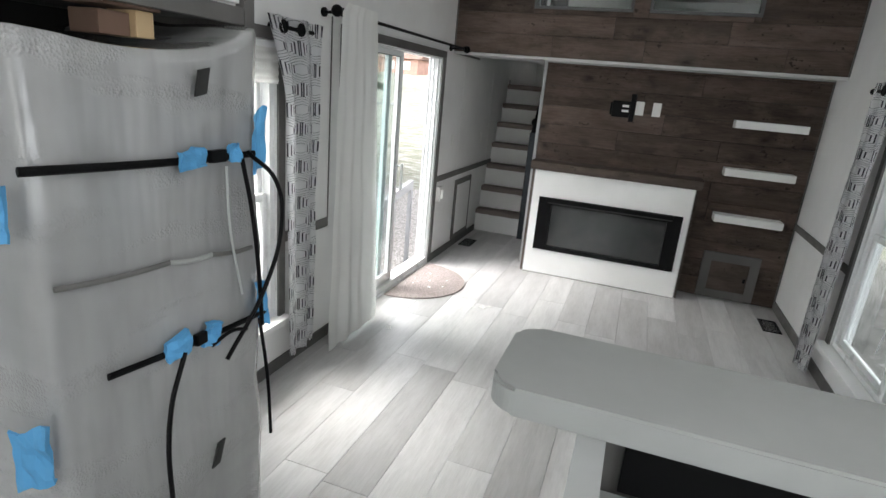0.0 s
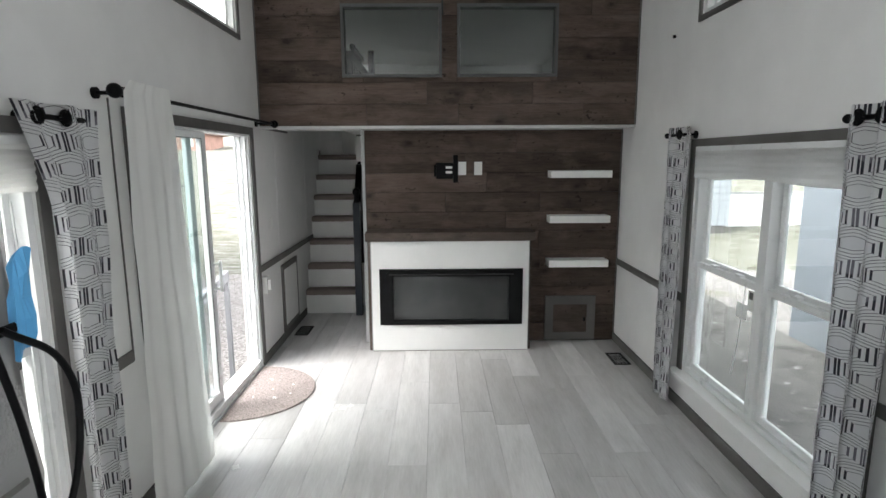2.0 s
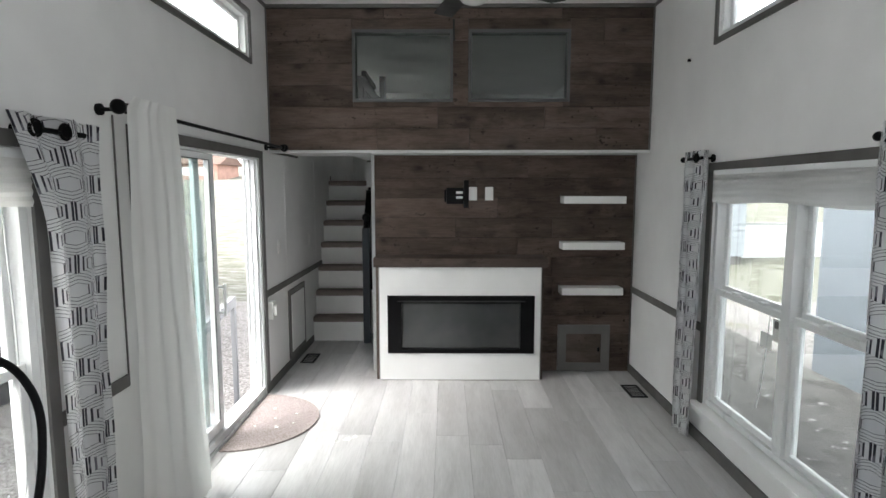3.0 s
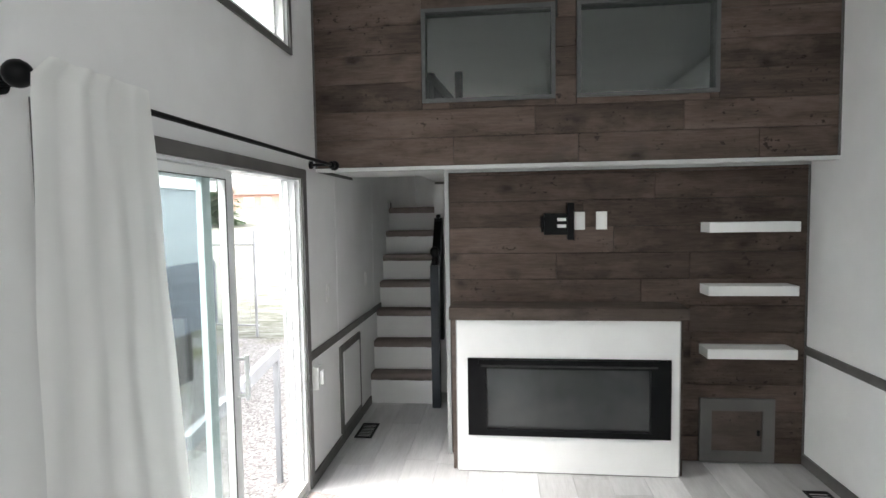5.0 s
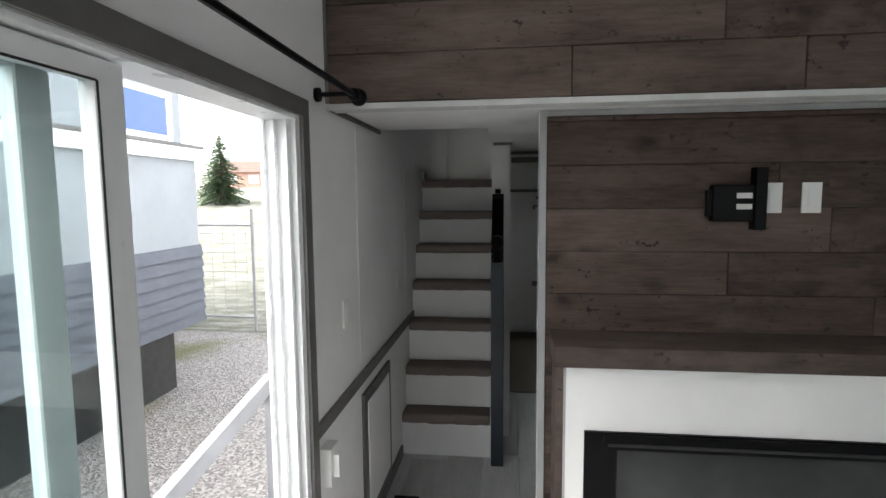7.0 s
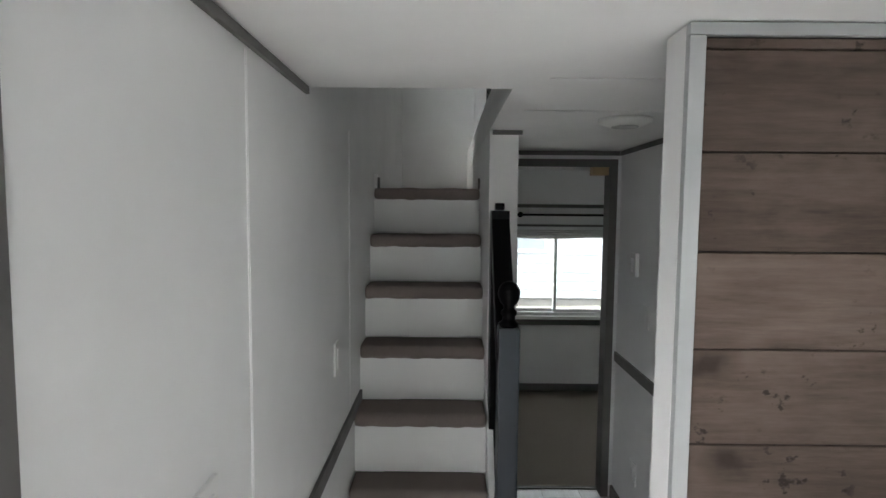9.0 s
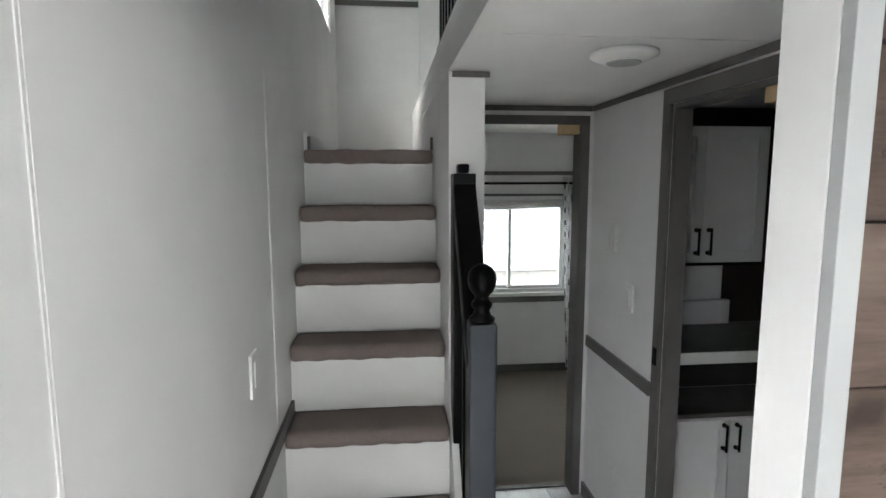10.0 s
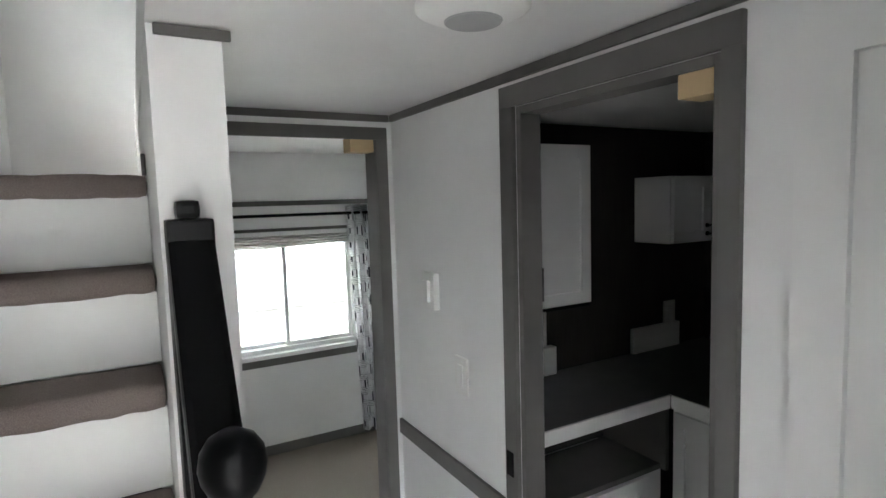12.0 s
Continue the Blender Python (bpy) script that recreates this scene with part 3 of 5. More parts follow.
trim("trim", BEDW[0] - 0.05, BEDW[1] + 0.05, YE - 0.014, YE, BEDW[3] + 0.002, BEDW[3] + 0.05, label="dark grey board over the bedroom window")

dr = thing("door_1", (XL - 0.06, 4.0, 0.0), "white vinyl sliding glass door standing open", "door", kind="structure")
bm = wall_mesh("x", XL - 0.118, XL - 0.002, DOOR[0] + 0.002, DOOR[1] - 0.002, DOOR[2] + 0.002, DOOR[3] - 0.002, [(DOOR[0] + 0.047, DOOR[1] - 0.03, DOOR[2] + 0.047, DOOR[3] - 0.014)])
part("door_frame", bm, VINYL, dr)
for c in (0.028, 0.073, 0.113):
    box("jamb_rib", XL - c - 0.005, XL - c + 0.005, DOOR[1] - 0.055, DOOR[1] - 0.031, 0.07, DOOR[3] - 0.016, VINYL, dr, bev=0.002)
sash(dr, "x", XL - 0.095, DOOR[0] + 0.05, 3.96, 0.07, 1.982, 0.07, 0.035, DOORGLASS, "fixed_panel", 0.04)
# fixed panel gets the darker vinyl, painted as dimmed behind tinted glass
for ob in bpy.data.objects:
    if ob.name == "fixed_panel" or (ob.parent and ob.parent.name == "fixed_panel"):
        for slot in ob.material_slots:
            if slot.material == VINYL:
                slot.material = DIMVINYL
slide = sash(dr, "x", XL - 0.05, DOOR[0] + 0.11, 4.085, 0.07, 1.982, 0.075, 0.04, DOORGLASS, "sliding_panel", 0.04)
for y in (DOOR[0] + 0.186, 4.0085):
    box("gasket", XL - 0.0285, XL - 0.026, y, y + 0.004, 0.15, 1.94, DARK, slide, "thin black glazing gasket", bev=0)
box("gasket", XL - 0.0285, XL - 0.026, DOOR[0] + 0.19, 4.008, 1.937, 1.9415, DARK, slide, "thin black glazing gasket", bev=0)
bm = bmesh.new()
rod_between(bm, (XL + 0.02, 4.06, 0.88), (XL + 0.02, 4.06, 1.10), 0.011)
for z in (0.9, 1.08):
    rod_between(bm, (XL - 0.03, 4.06, z), (XL + 0.02, 4.06, z), 0.009)
part("handle", bm, VINYL, slide)
box("threshold", XL - 0.118, XL + 0.01, DOOR[0] + 0.05, DOOR[1] - 0.05, -0.01, 0.021, VINYL, dr)

# ---------------------------------------------------------------- fireplace wall


def fireplace():
    fp = thing("fireplace", (0.06, 5.36, 0), "white electric fireplace surround with dark mantel shelf", "fireplace")
    bm = wall_mesh("y", 5.232, 5.252, -0.664, 0.79, 0.008, 1.05, [(-0.59, 0.735, 0.262, 0.79)])
    part("front_panel", bm, WHITE, fp)
    box("side_panel", -0.70, -0.672, 5.262, FWY - 0.002, 0.0, 1.048, MANTEL, fp)
    box("side_panel", 0.80, 0.822, 5.262, FWY - 0.002, 0.0, 1.048, MANTEL, fp)
    box("edge_strip", -0.672, -0.665, 5.235, FWY - 0.01, 0.0, 1.048, LIGHTGREY, fp)
    box("edge_strip", 0.791, 0.799, 5.235, FWY - 0.01, 0.0, 1.048, LIGHTGREY, fp)
    box("plinth", -0.66, 0.785, 5.24, 5.26, 0.0, 0.0075, GREY, fp, bev=0)
    m = box("mantel_shelf", -0.715, 0.845, 5.205, FWY - 0.002, 1.052, 1.135, MANTEL, fp, "dark stained mantel board", bev=0.008)
    ins = part("heater_frame", wall_mesh("y", 5.218, 5.30, -0.592, 0.737, 0.26, 0.792, [(-0.465, 0.61, 0.30, 0.72)]), BLACK, fp, "black electric heater frame")
    box("heater_vent", -0.50, 0.65, 5.212, 5.218, 0.735, 0.748, DARK, ins)
    box("heater_vent", -0.52, 0.66, 5.205, 5.2175, 0.752, 0.786, BLACK, ins)
    scr = material("smoked_screen", (0.04, 0.042, 0.044), 0.12, 0, 0.6)
    v = coords(scr)
    colour(scr, ramp(scr, noisy(scr, coords(scr, (1, 1, 1)), 2.0, 3), [(0.35, (0.03, 0.032, 0.032)), (0.7, (0.055, 0.057, 0.058))]))
    box("screen", -0.47, 0.615, 5.255, 5.262, 0.295, 0.725, scr, ins, "smoked glass screen")
    return fp


fireplace()


def shelf(z):
    s = tagged(box("wall_shelf", 1.0, 1.565, 5.335, FWY - 0.001, z, z + 0.066, WHITE, bev=0.004), "white floating wall shelf on dark boards", "shelf", "shelves beside the fireplace")
    return s


for z in (1.617, 1.197, 0.775):
    shelf(z)

hatch = thing("access_panel", (1.26, FWY, 0), "grey framed access hatch in the dark boards", "hatch")
part("panel_frame", wall_mesh("y", FWY - 0.022, FWY - 0.001, 1.005, 1.50, 0.012, 0.46, [(1.085, 1.42, 0.09, 0.375)]), GREY, hatch)
box("panel_board", 1.084, 1.421, FWY - 0.012, FWY - 0.002, 0.089, 0.376, MANTEL, hatch)
box("latch", 1.385, 1.405, FWY - 0.02, FWY - 0.012, 0.20, 0.24, BLACK, hatch)


def plate(name, x, y, z, w, h, axis, d, label, kindname="rocker"):
    """A wall plate with its rocker or sockets, its face d away from the wall."""
    t = thing(name, (x, y, z), label, name.replace("_", " "))
    if axis == "x":
        lo, hi = sorted((x, x + d))
        box("cover", lo, hi, y - w / 2, y + w / 2, z - h / 2, z + h / 2, PLATE, t, bev=0.003)
        lo, hi = sorted((x + d, x + d * 1.5))
        box(kindname, lo, hi, y - w / 5, y + w / 5, z - h / 3.4, z + h / 3.4, WHITE, t, bev=0.001)
    else:
        lo, hi = sorted((y, y + d))
        box("cover", x - w / 2, x + w / 2, lo, hi, z - h / 2, z + h / 2, PLATE, t, bev=0.003)
        lo, hi = sorted((y + d, y + d * 1.5))
        box(kindname, x - w / 5, x + w / 5, lo, hi, z - h / 3.4, z + h / 3.4, WHITE, t, bev=0.001)
    return t


plate("wall_plate", 0.187, FWY, 1.705, 0.075, 0.125, "y", -0.008, "white cable plate on the dark boards", "port")
plate("wall_outlet", 0.338, FWY, 1.705, 0.075, 0.125, "y", -0.008, "white power outlet on the dark boards", "socket")
plate("wall_outlet", XL, 5.035, 0.70, 0.085, 0.15, "x", 0.045, "white outlet with a plugged in white device", "socket")
plate("light_switch", XL, 5.36, 1.22, 0.075, 0.12, "x", 0.008, "white light switch on the white wall")
plate("light_switch", XL, 6.45, 1.19, 0.075, 0.12, "x", 0.008, "white light switch beside the stairs")
plate("light_switch", HALLX, 7.22, 1.20, 0.075, 0.12, "x", -0.008, "white light switch on the hall wall")
plate("wall_outlet", HALLX, 7.33, 0.33, 0.075, 0.12, "x", -0.008, "white outlet low on the hall wall", "socket")
th = plate("thermostat", HALLX, 7.40, 1.45, 0.085, 0.125, "x", -0.022, "white wall thermostat in the hall", "dial")

mount = thing("tv_mount", (0.06, FWY, 1.72), "black steel folding television wall bracket", "bracket")
box("arm_box", -0.06, 0.10, FWY - 0.05, FWY - 0.001, 1.61, 1.76, BLACK, mount, bev=0.006)
box("upright_bar", 0.10, 0.145, FWY - 0.06, FWY - 0.001, 1.575, 1.83, BLACK, mount, bev=0.004)
for z in (1.66, 1.705):
    box("label_sticker", 0.03, 0.09, FWY - 0.054, FWY - 0.0502, z, z + 0.022, PLATE, mount, "white sticker", bev=0)
box("joint", -0.08, -0.06, FWY - 0.04, FWY - 0.01, 1.63, 1.74, BLACK, mount)

wp = thing("wall_hatch", (XL, 5.87, 0.4), "white wall hatch with dark grey frame", "hatch")
part("hatch_frame", wall_mesh("x", XL, XL + 0.016, 5.585, 6.16, 0.085, 0.765, [(5.64, 6.105, 0.14, 0.71)]), GREY, wp)
box("hatch_door", XL + 0.001, XL + 0.022, 5.642, 6.103, 0.142, 0.708, WHITE, wp)


def floor_vent(x0, x1, y0, y1):
    t = thing("floor_vent", ((x0 + x1) / 2, (y0 + y1) / 2, 0), "dark brown metal floor register", "vent", "floor registers")
    part("vent_rim", slab_mesh(0.0, 0.006, x0, x1, y0, y1, [(x0 + 0.018, x1 - 0.018, y0 + 0.018, y1 - 0.018)]), BLACK, t)
    n = 9
    for k in range(n):
        y = y0 + 0.024 + (y1 - y0 - 0.048) * k / (n - 1)
        box("slat", x0 + 0.018, x1 - 0.018, y - 0.006, y + 0.006, 0.001, 0.004, BLACK, t, bev=0)


floor_vent(1.50, 1.645, 4.83, 5.12)
floor_vent(-1.54, -1.40, 5.73, 6.03)

# ---------------------------------------------------------------- stairs
stairs = thing("staircase", (-1.29, 6.53, 0), "steep white stairs with brown carpeted treads", "stairs")
RISE, RUN, Y1 = 0.2605, 0.1625, 6.53
NOSE = (6.53, 6.68, 6.825, 6.99, 7.155, 7.335, 7.505)
TOP = (0.28, 0.558, 0.832, 1.094, 1.351, 1.597, 1.848)
for k in range(7):
    y, z = NOSE[k], TOP[k]
    deep = NOSE[k + 1] - y + 0.03 if k < 6 else 9.45 - y
    bm = bmesh.new()
    block(bm, XL + 0.002, -1.0125, y, y + deep, z - 0.058, z + 0.005, 0.022)
    bmesh.ops.subdivide_edges(bm, edges=[e for e in bm.edges if e.calc_length() > 0.4], cuts=48, use_grid_fill=True)
    for v in bm.verts:
        if v.co.y < y + 0.03:
            v.co.y += 0.006 * noise.noise(v.co * 26 + Vector((0, k * 3.1, 0)))
            v.co.z += 0.006 * noise.noise(v.co * 19 + Vector((5.0, 0, k * 1.7)))
    part("tread", bm, CARPET, stairs, "brown carpeted tread", smooth=True)
    box("riser", XL + 0.002, -1.0125, y + 0.022, y + 0.04, TOP[k - 1] + 0.006 if k else 0.0, z - 0.055, WHITE, stairs, bev=0)
# closed stringer board
bm = bmesh.new()
prof = [(Y1 - 0.03, 0.0), (Y1 - 0.03, 0.30), (6.884, 0.30 + (6.884 - Y1 + 0.03) / RUN * RISE), (6.884, 0.0)]
a = [bm.verts.new((-1.01, y, z)) for y, z in prof]
b = [bm.verts.new((-0.985, y, z)) for y, z in prof]
bm.faces.new(a[::-1]), bm.faces.new(b)
for i in range(4):
    bm.faces.new((a[i], a[(i + 1) % 4], b[(i + 1) % 4], b[i]))
bmesh.ops.recalc_face_normals(bm, faces=bm.faces)
part("stringer", bm, WHITE, stairs)
for x0, x1 in ((XL + 0.021, XL + 0.034), (-1.024, -1.0125)):
    box("corner_strip", x0, x1, 7.51, 7.53, 1.849, 1.91, GREY, stairs, "short dark corner strip")
box("landing_edge", XL + 0.002, XL + 0.02, 7.53, 9.44, 1.85, 1.93, WHITE, stairs)

rail = thing("stair_railing", (-0.97, 6.55, 0), "black stair handrail with dark slate newel post", "railing")
box("newel_post", -1.003, -0.925, 6.435, 6.513, 0.0, 1.31, SLATE, rail, "dark slate square newel post", bev=0.008)
bm = bmesh.new()
lathe(bm, [(0.036, 0), (0.038, 0.012), (0.026, 0.022), (0.022, 0.035), (0.030, 0.047), (0.030, 0.056), (0.020, 0.066), (0.020, 0.076), (0.031, 0.088), (0.039, 0.105), (0.042, 0.123), (0.039, 0.141), (0.029, 0.157), (0.012, 0.167)], (-0.964, 6.474, 1.31))
part("newel_finial", bm, BLACKPAINT, rail, "black turned ball finial", smooth=True)
box("upper_post", -1.005, -0.928, 6.80, 6.884, 0.55, 1.735, BLACKPAINT, rail, bev=0.006)
box("upper_post_cap", -0.988, -0.948, 6.815, 6.87, 1.7355, 1.768, BLACKPAINT, rail, bev=0.01)
bm = bmesh.new()
block(bm, -0.039, 0.039, -0.31, 0.31, -0.032, 0.032, 0.012)
slope = math.degrees(math.atan2(0.50, 0.33))
bmesh.ops.transform(bm, matrix=pose(-0.967, 6.66, 1.43, slope, 0, 0), verts=bm.verts)
part("handrail", bm, BLACKPAINT, rail)
for y in (6.58, 6.66, 6.74):
    zt = 1.43 + (y - 6.66) * 0.5 / 0.33 - 0.04
    box("baluster", -0.982, -0.952, y - 0.014, y + 0.014, 0.32 + (y - Y1) / RUN * RISE, zt, BLACKPAINT, rail)

up = thing("loft_railing", (-0.98, 8.0, KERB), "black wooden railing round the stair opening", "railing")
box("top_rail", -1.005, -0.955, 6.6, 7.45, 3.0, 3.05, BLACKPAINT, up)
box("bottom_rail", -1.0, -0.96, 6.6, 7.45, KERB + 0.001, KERB + 0.035, BLACKPAINT, up)
for k in range(8):
    box("baluster", -0.995, -0.965, 6.64 + k * 0.1, 6.67 + k * 0.1, KERB + 0.036, 3.0, BLACKPAINT, up, bev=0)
trim("trim", XL, -0.955, 9.436, 9.449, 3.06, 3.10, label="dark grey cornice strip at the stair head")

# ---------------------------------------------------------------- kitchen end
bar = thing("breakfast_bar", (0.9, 1.2, 0), "kitchen peninsula with rounded grey laminate bar top", "counter")
bm = bmesh.new()


def rounded_slab(bm, x0, x1, y0, y1, z0, z1, r, corners="ab", bev=0.008):
    pts = []
    n = 8
    for k in range(n + 1):
        a = math.pi + math.pi / 2 * k / n
        pts.append((x0 + r + r * math.cos(a), y0 + r + r * math.sin(a)))
    pts += [(x1, y0), (x1, y1)]
    for k in range(n + 1):
        a = math.pi / 2 + math.pi / 2 * k / n
        pts.append((x0 + r + r * math.cos(a), y1 - r + r * math.sin(a)))
    lo = [bm.verts.new((x, y, z0)) for x, y in pts]
    hi = [bm.verts.new((x, y, z1)) for x, y in pts]
    f0, f1 = bm.faces.new(lo[::-1]), bm.faces.new(hi)
    for i in range(len(pts)):
        j = (i + 1) % len(pts)
        bm.faces.new((lo[i], lo[j], hi[j], hi[i]))
    bmesh.ops.bevel(bm, geom=list(f0.edges) + list(f1.edges), offset=bev, segments=2, affect="EDGES")


BARZ = 1.165
rounded_slab(bm, 0.045, XR - 0.002, 0.875, 1.205, BARZ - 0.066, BARZ, 0.06)
part("bar_top", bm, COUNTER, bar)
box("knee_wall", 0.30, XR - 0.002, 0.96, 1.08, 0.0, BARZ - 0.068, GREY, bar)
box("splash_panel", 0.34, XR - 0.004, 0.94, 0.959, 0.945, BARZ - 0.075, BLACK, bar, "black splash panel")
box("end_panel", 0.24, 0.298, 0.45, 1.08, 0.0, BARZ - 0.068, LIGHTGREY, bar)
box("worktop", 0.30, XR - 0.002, 0.42, 0.938, 0.90, 0.94, COUNTER, bar)
box("base_cabinet", 0.30, XR - 0.002, 0.47, 0.938, 0.0, 0.898, WHITE, bar)

fr = thing("refrigerator", (-1.25, 1.06, 0), "tall refrigerator packed in milky foam wrap", "refrigerator")
bm = bmesh.new()
block(bm, XL + 0.02, -0.855, 0.589, 1.291, 0.0, 1.795, 0.03)
bmesh.ops.subdivide_edges(bm, edges=[e for e in bm.edges if e.calc_length() > 0.2], cuts=14, use_grid_fill=True)
for v in bm.verts:
    n = noise.noise(v.co * 3.1) * 0.018 + noise.noise(v.co * 9.0) * 0.007
    v.co += Vector((n, n * 0.6, n * 0.5 if v.co.z > 0.1 else 0))
    if v.co.z > 1.6:
        v.co.z += 0.075 * max(0, (v.co.y - 0.589) / 0.70) ** 7 - 0.02 * math.sin((v.co.y - 0.589) * 4.4)
part("wrapped_body", bm, WRAP, fr, smooth=True)
FX = -0.832


def strap(z0, z1, y0, y1, r=0.010):
    """A strap across the front face, drooping a little between its ends."""
    bm = bmesh.new()
    n, rings = 8, []
    for k in range(n + 1):
        y, z = y0 + (y1 - y0) * k / n, z0 + (z1 - z0) * k / n - 0.006 * math.sin(math.pi * k / n)
        rings.append([bm.verts.new((FX + 0.006 + 0.45 * r * math.cos(a), y, z + r * math.sin(a))) for a in (2 * math.pi * q / 8 for q in range(8))])
    for p, q in zip(rings, rings[1:]):
        for c in range(8):
            bm.faces.new((p[c], p[(c + 1) % 8], q[(c + 1) % 8], q[c]))
    bm.faces.new(rings[0][::-1])
    bm.faces.new(rings[-1])
    bmesh.ops.recalc_face_normals(bm, faces=bm.faces)
    return bm


part("strap", strap(1.525, 1.505, 0.56, 1.285), BLACK, fr)
part("strap", strap(1.275, 1.252, 0.60, 0.90, 0.007), GREY, fr)
part("strap", strap(1.252, 1.235, 0.90, 1.05, 0.007), COUNTER, fr, "bare pale stretch of the strap")
part("strap", strap(1.235, 1.215, 1.05, 1.22, 0.007), GREY, fr)
part("strap", strap(1.02, 0.975, 0.70, 1.285), BLACK, fr)


def tape(y, z, wide, high, turn=0.0, out=0.012, lean=0.0):
    """A crumpled strip of tape pressed round a strap."""
    bm = bmesh.new()
    block(bm, -0.006, 0.006, -wide / 2, wide / 2, -high / 2, high / 2)
    bmesh.ops.subdivide_edges(bm, edges=bm.edges, cuts=4, use_grid_fill=True)
    for v in bm.verts:
        v.co.x += noise.noise(v.co * 34 + Vector((y * 9, z * 7, 0))) * 0.013
        v.co.z *= 1 + 0.5 * noise.noise(v.co * 20 + Vector((y * 5, 0, z * 3)))
        v.co.y *= 1 + 0.25 * noise.noise(v.co * 26 + Vector((0, y * 7, z * 5)))
    bmesh.ops.rotate(bm, verts=bm.verts, matrix=Matrix.Rotation(turn, 3, "X"))
    bmesh.ops.rotate(bm, verts=bm.verts, matrix=Matrix.Rotation(lean, 3, "Z"))
    bmesh.ops.translate(bm, verts=bm.verts, vec=(FX + out, y, z))
    part("tape", bm, TAPE, fr, "crumpled blue masking tape")


tape(0.985, 1.512, 0.085, 0.052, 0.1)
tape(1.145, 1.515, 0.045, 0.060, -0.1)
tape(0.905, 1.012, 0.080, 0.062, 0.15)
tape(1.035, 1.005, 0.060, 0.070, -0.35)
tape(1.262, 1.535, 0.040, 0.165, -0.08, 0.004)
tape(1.270, 1.000, 0.045, 0.150, 0.05, 0.004)
tape(0.545, 0.88, 0.075, 0.150, 0.0, -0.045, -1.1)
tape(0.535, 1.43, 0.050, 0.110, 0.0, -0.045, -1.1)
for y, z, w, h, turn in ((1.045, 0.575, 0.032, 0.072, 0.15), (1.035, 1.705, 0.040, 0.062, 0.5)):
    bm = bmesh.new()
    block(bm, -0.003, 0.003, -w / 2, w / 2, -h / 2, h / 2)
    for v in bm.verts:
        v.co.y += v.co.z * 0.45
    bmesh.ops.rotate(bm, verts=bm.verts, matrix=Matrix.Rotation(turn * 0.4, 3, "X"))
    bmesh.ops.translate(bm, verts=bm.verts, vec=(FX + 0.008, y, z))
    part("sticker", bm, DARK, fr, "dark paper corner")
box("joint_sleeve", FX + 0.004, FX + 0.022, 1.045, 1.105, 1.495, 1.53, BLACK, fr, "black strap joint", bev=0.005)
box("joint_sleeve", FX + 0.004, FX + 0.022, 0.965, 1.005, 0.985, 1.02, BLACK, fr, "black strap joint", bev=0.005)


def cable(name, pts, r, parent, mat=BLACK):
    cu = bpy.data.curves.new(name, "CURVE")
    cu.dimensions = "3D"
    cu.bevel_depth, cu.bevel_resolution = r, 2
    sp = cu.splines.new("BEZIER")
    sp.bezier_points.add(len(pts) - 1)
    off = base_of(parent) if parent else Vector((0, 0, 0))
    for p, co in zip(sp.bezier_points, pts):
        p.co = Vector(co) - off
        p.handle_left_type = p.handle_right_type = "AUTO"
    cu.materials.append(mat)
    ob = new(name, cu)
    ob.parent = parent
    return ob


cable("cord", [(FX + 0.02, 1.165, 1.50), (FX + 0.03, 1.195, 1.33), (FX + 0.03, 1.225, 1.10), (FX + 0.03, 1.235, 0.95)], 0.007, fr)
cable("cord", [(FX + 0.02, 1.19, 1.515), (FX + 0.045, 1.29, 1.42), (FX + 0.05, 1.31, 1.27), (FX + 0.04, 1.23, 1.07), (FX + 0.03, 1.07, 0.90)], 0.007, fr)
cable("cord", [(FX + 0.02, 1.235, 0.97), (FX + 0.03, 1.26, 0.75), (FX + 0.02, 1.29, 0.50)], 0.006, fr)
cable("cord", [(FX + 0.02, 0.92, 0.99), (FX + 0.03, 0.85, 0.84), (FX + 0.03, 0.84, 0.5), (FX + 0.03, 0.85, 0.02)], 0.007, fr)
cable("cord", [(FX + 0.012, 1.11, 1.48), (FX + 0.015, 1.115, 1.3), (FX + 0.015, 1.16, 1.08)], 0.004, fr, LIGHTGREY)
cable("cord", [(FX + 0.02, 1.02, 0.965), (FX + 0.03, 1.09, 0.985), (FX + 0.03, 1.16, 0.965)], 0.006, fr)

uc = thing("upper_cabinet", (-1.28, 1.0, 1.9), "white upper kitchen cabinet with black handles", "cabinet")
box("carcass", XL + 0.002, -0.985, 0.0, 1.36, 1.90, 2.62, WHITE, uc)
box("bottom_rail", -0.984, -0.955, 0.0, 1.36, 1.875, 1.925, GREY, uc)
# two added black panels paint the shade of the gap above the refrigerator
box("bottom_panel", XL + 0.004, -0.986, 0.0, 1.355, 1.885, 1.899, DARK, uc, "black panel standing in for shade under the cabinet")
box("recess_back", XL + 0.004, XL + 0.02, 0.0, 1.355, 1.70, 1.884, DARK, uc, "black panel standing in for shade in the recess")
box("filler_panel", XL + 0.002, -0.955, 1.362, 1.41, 1.82, 2.62, GREY, uc)


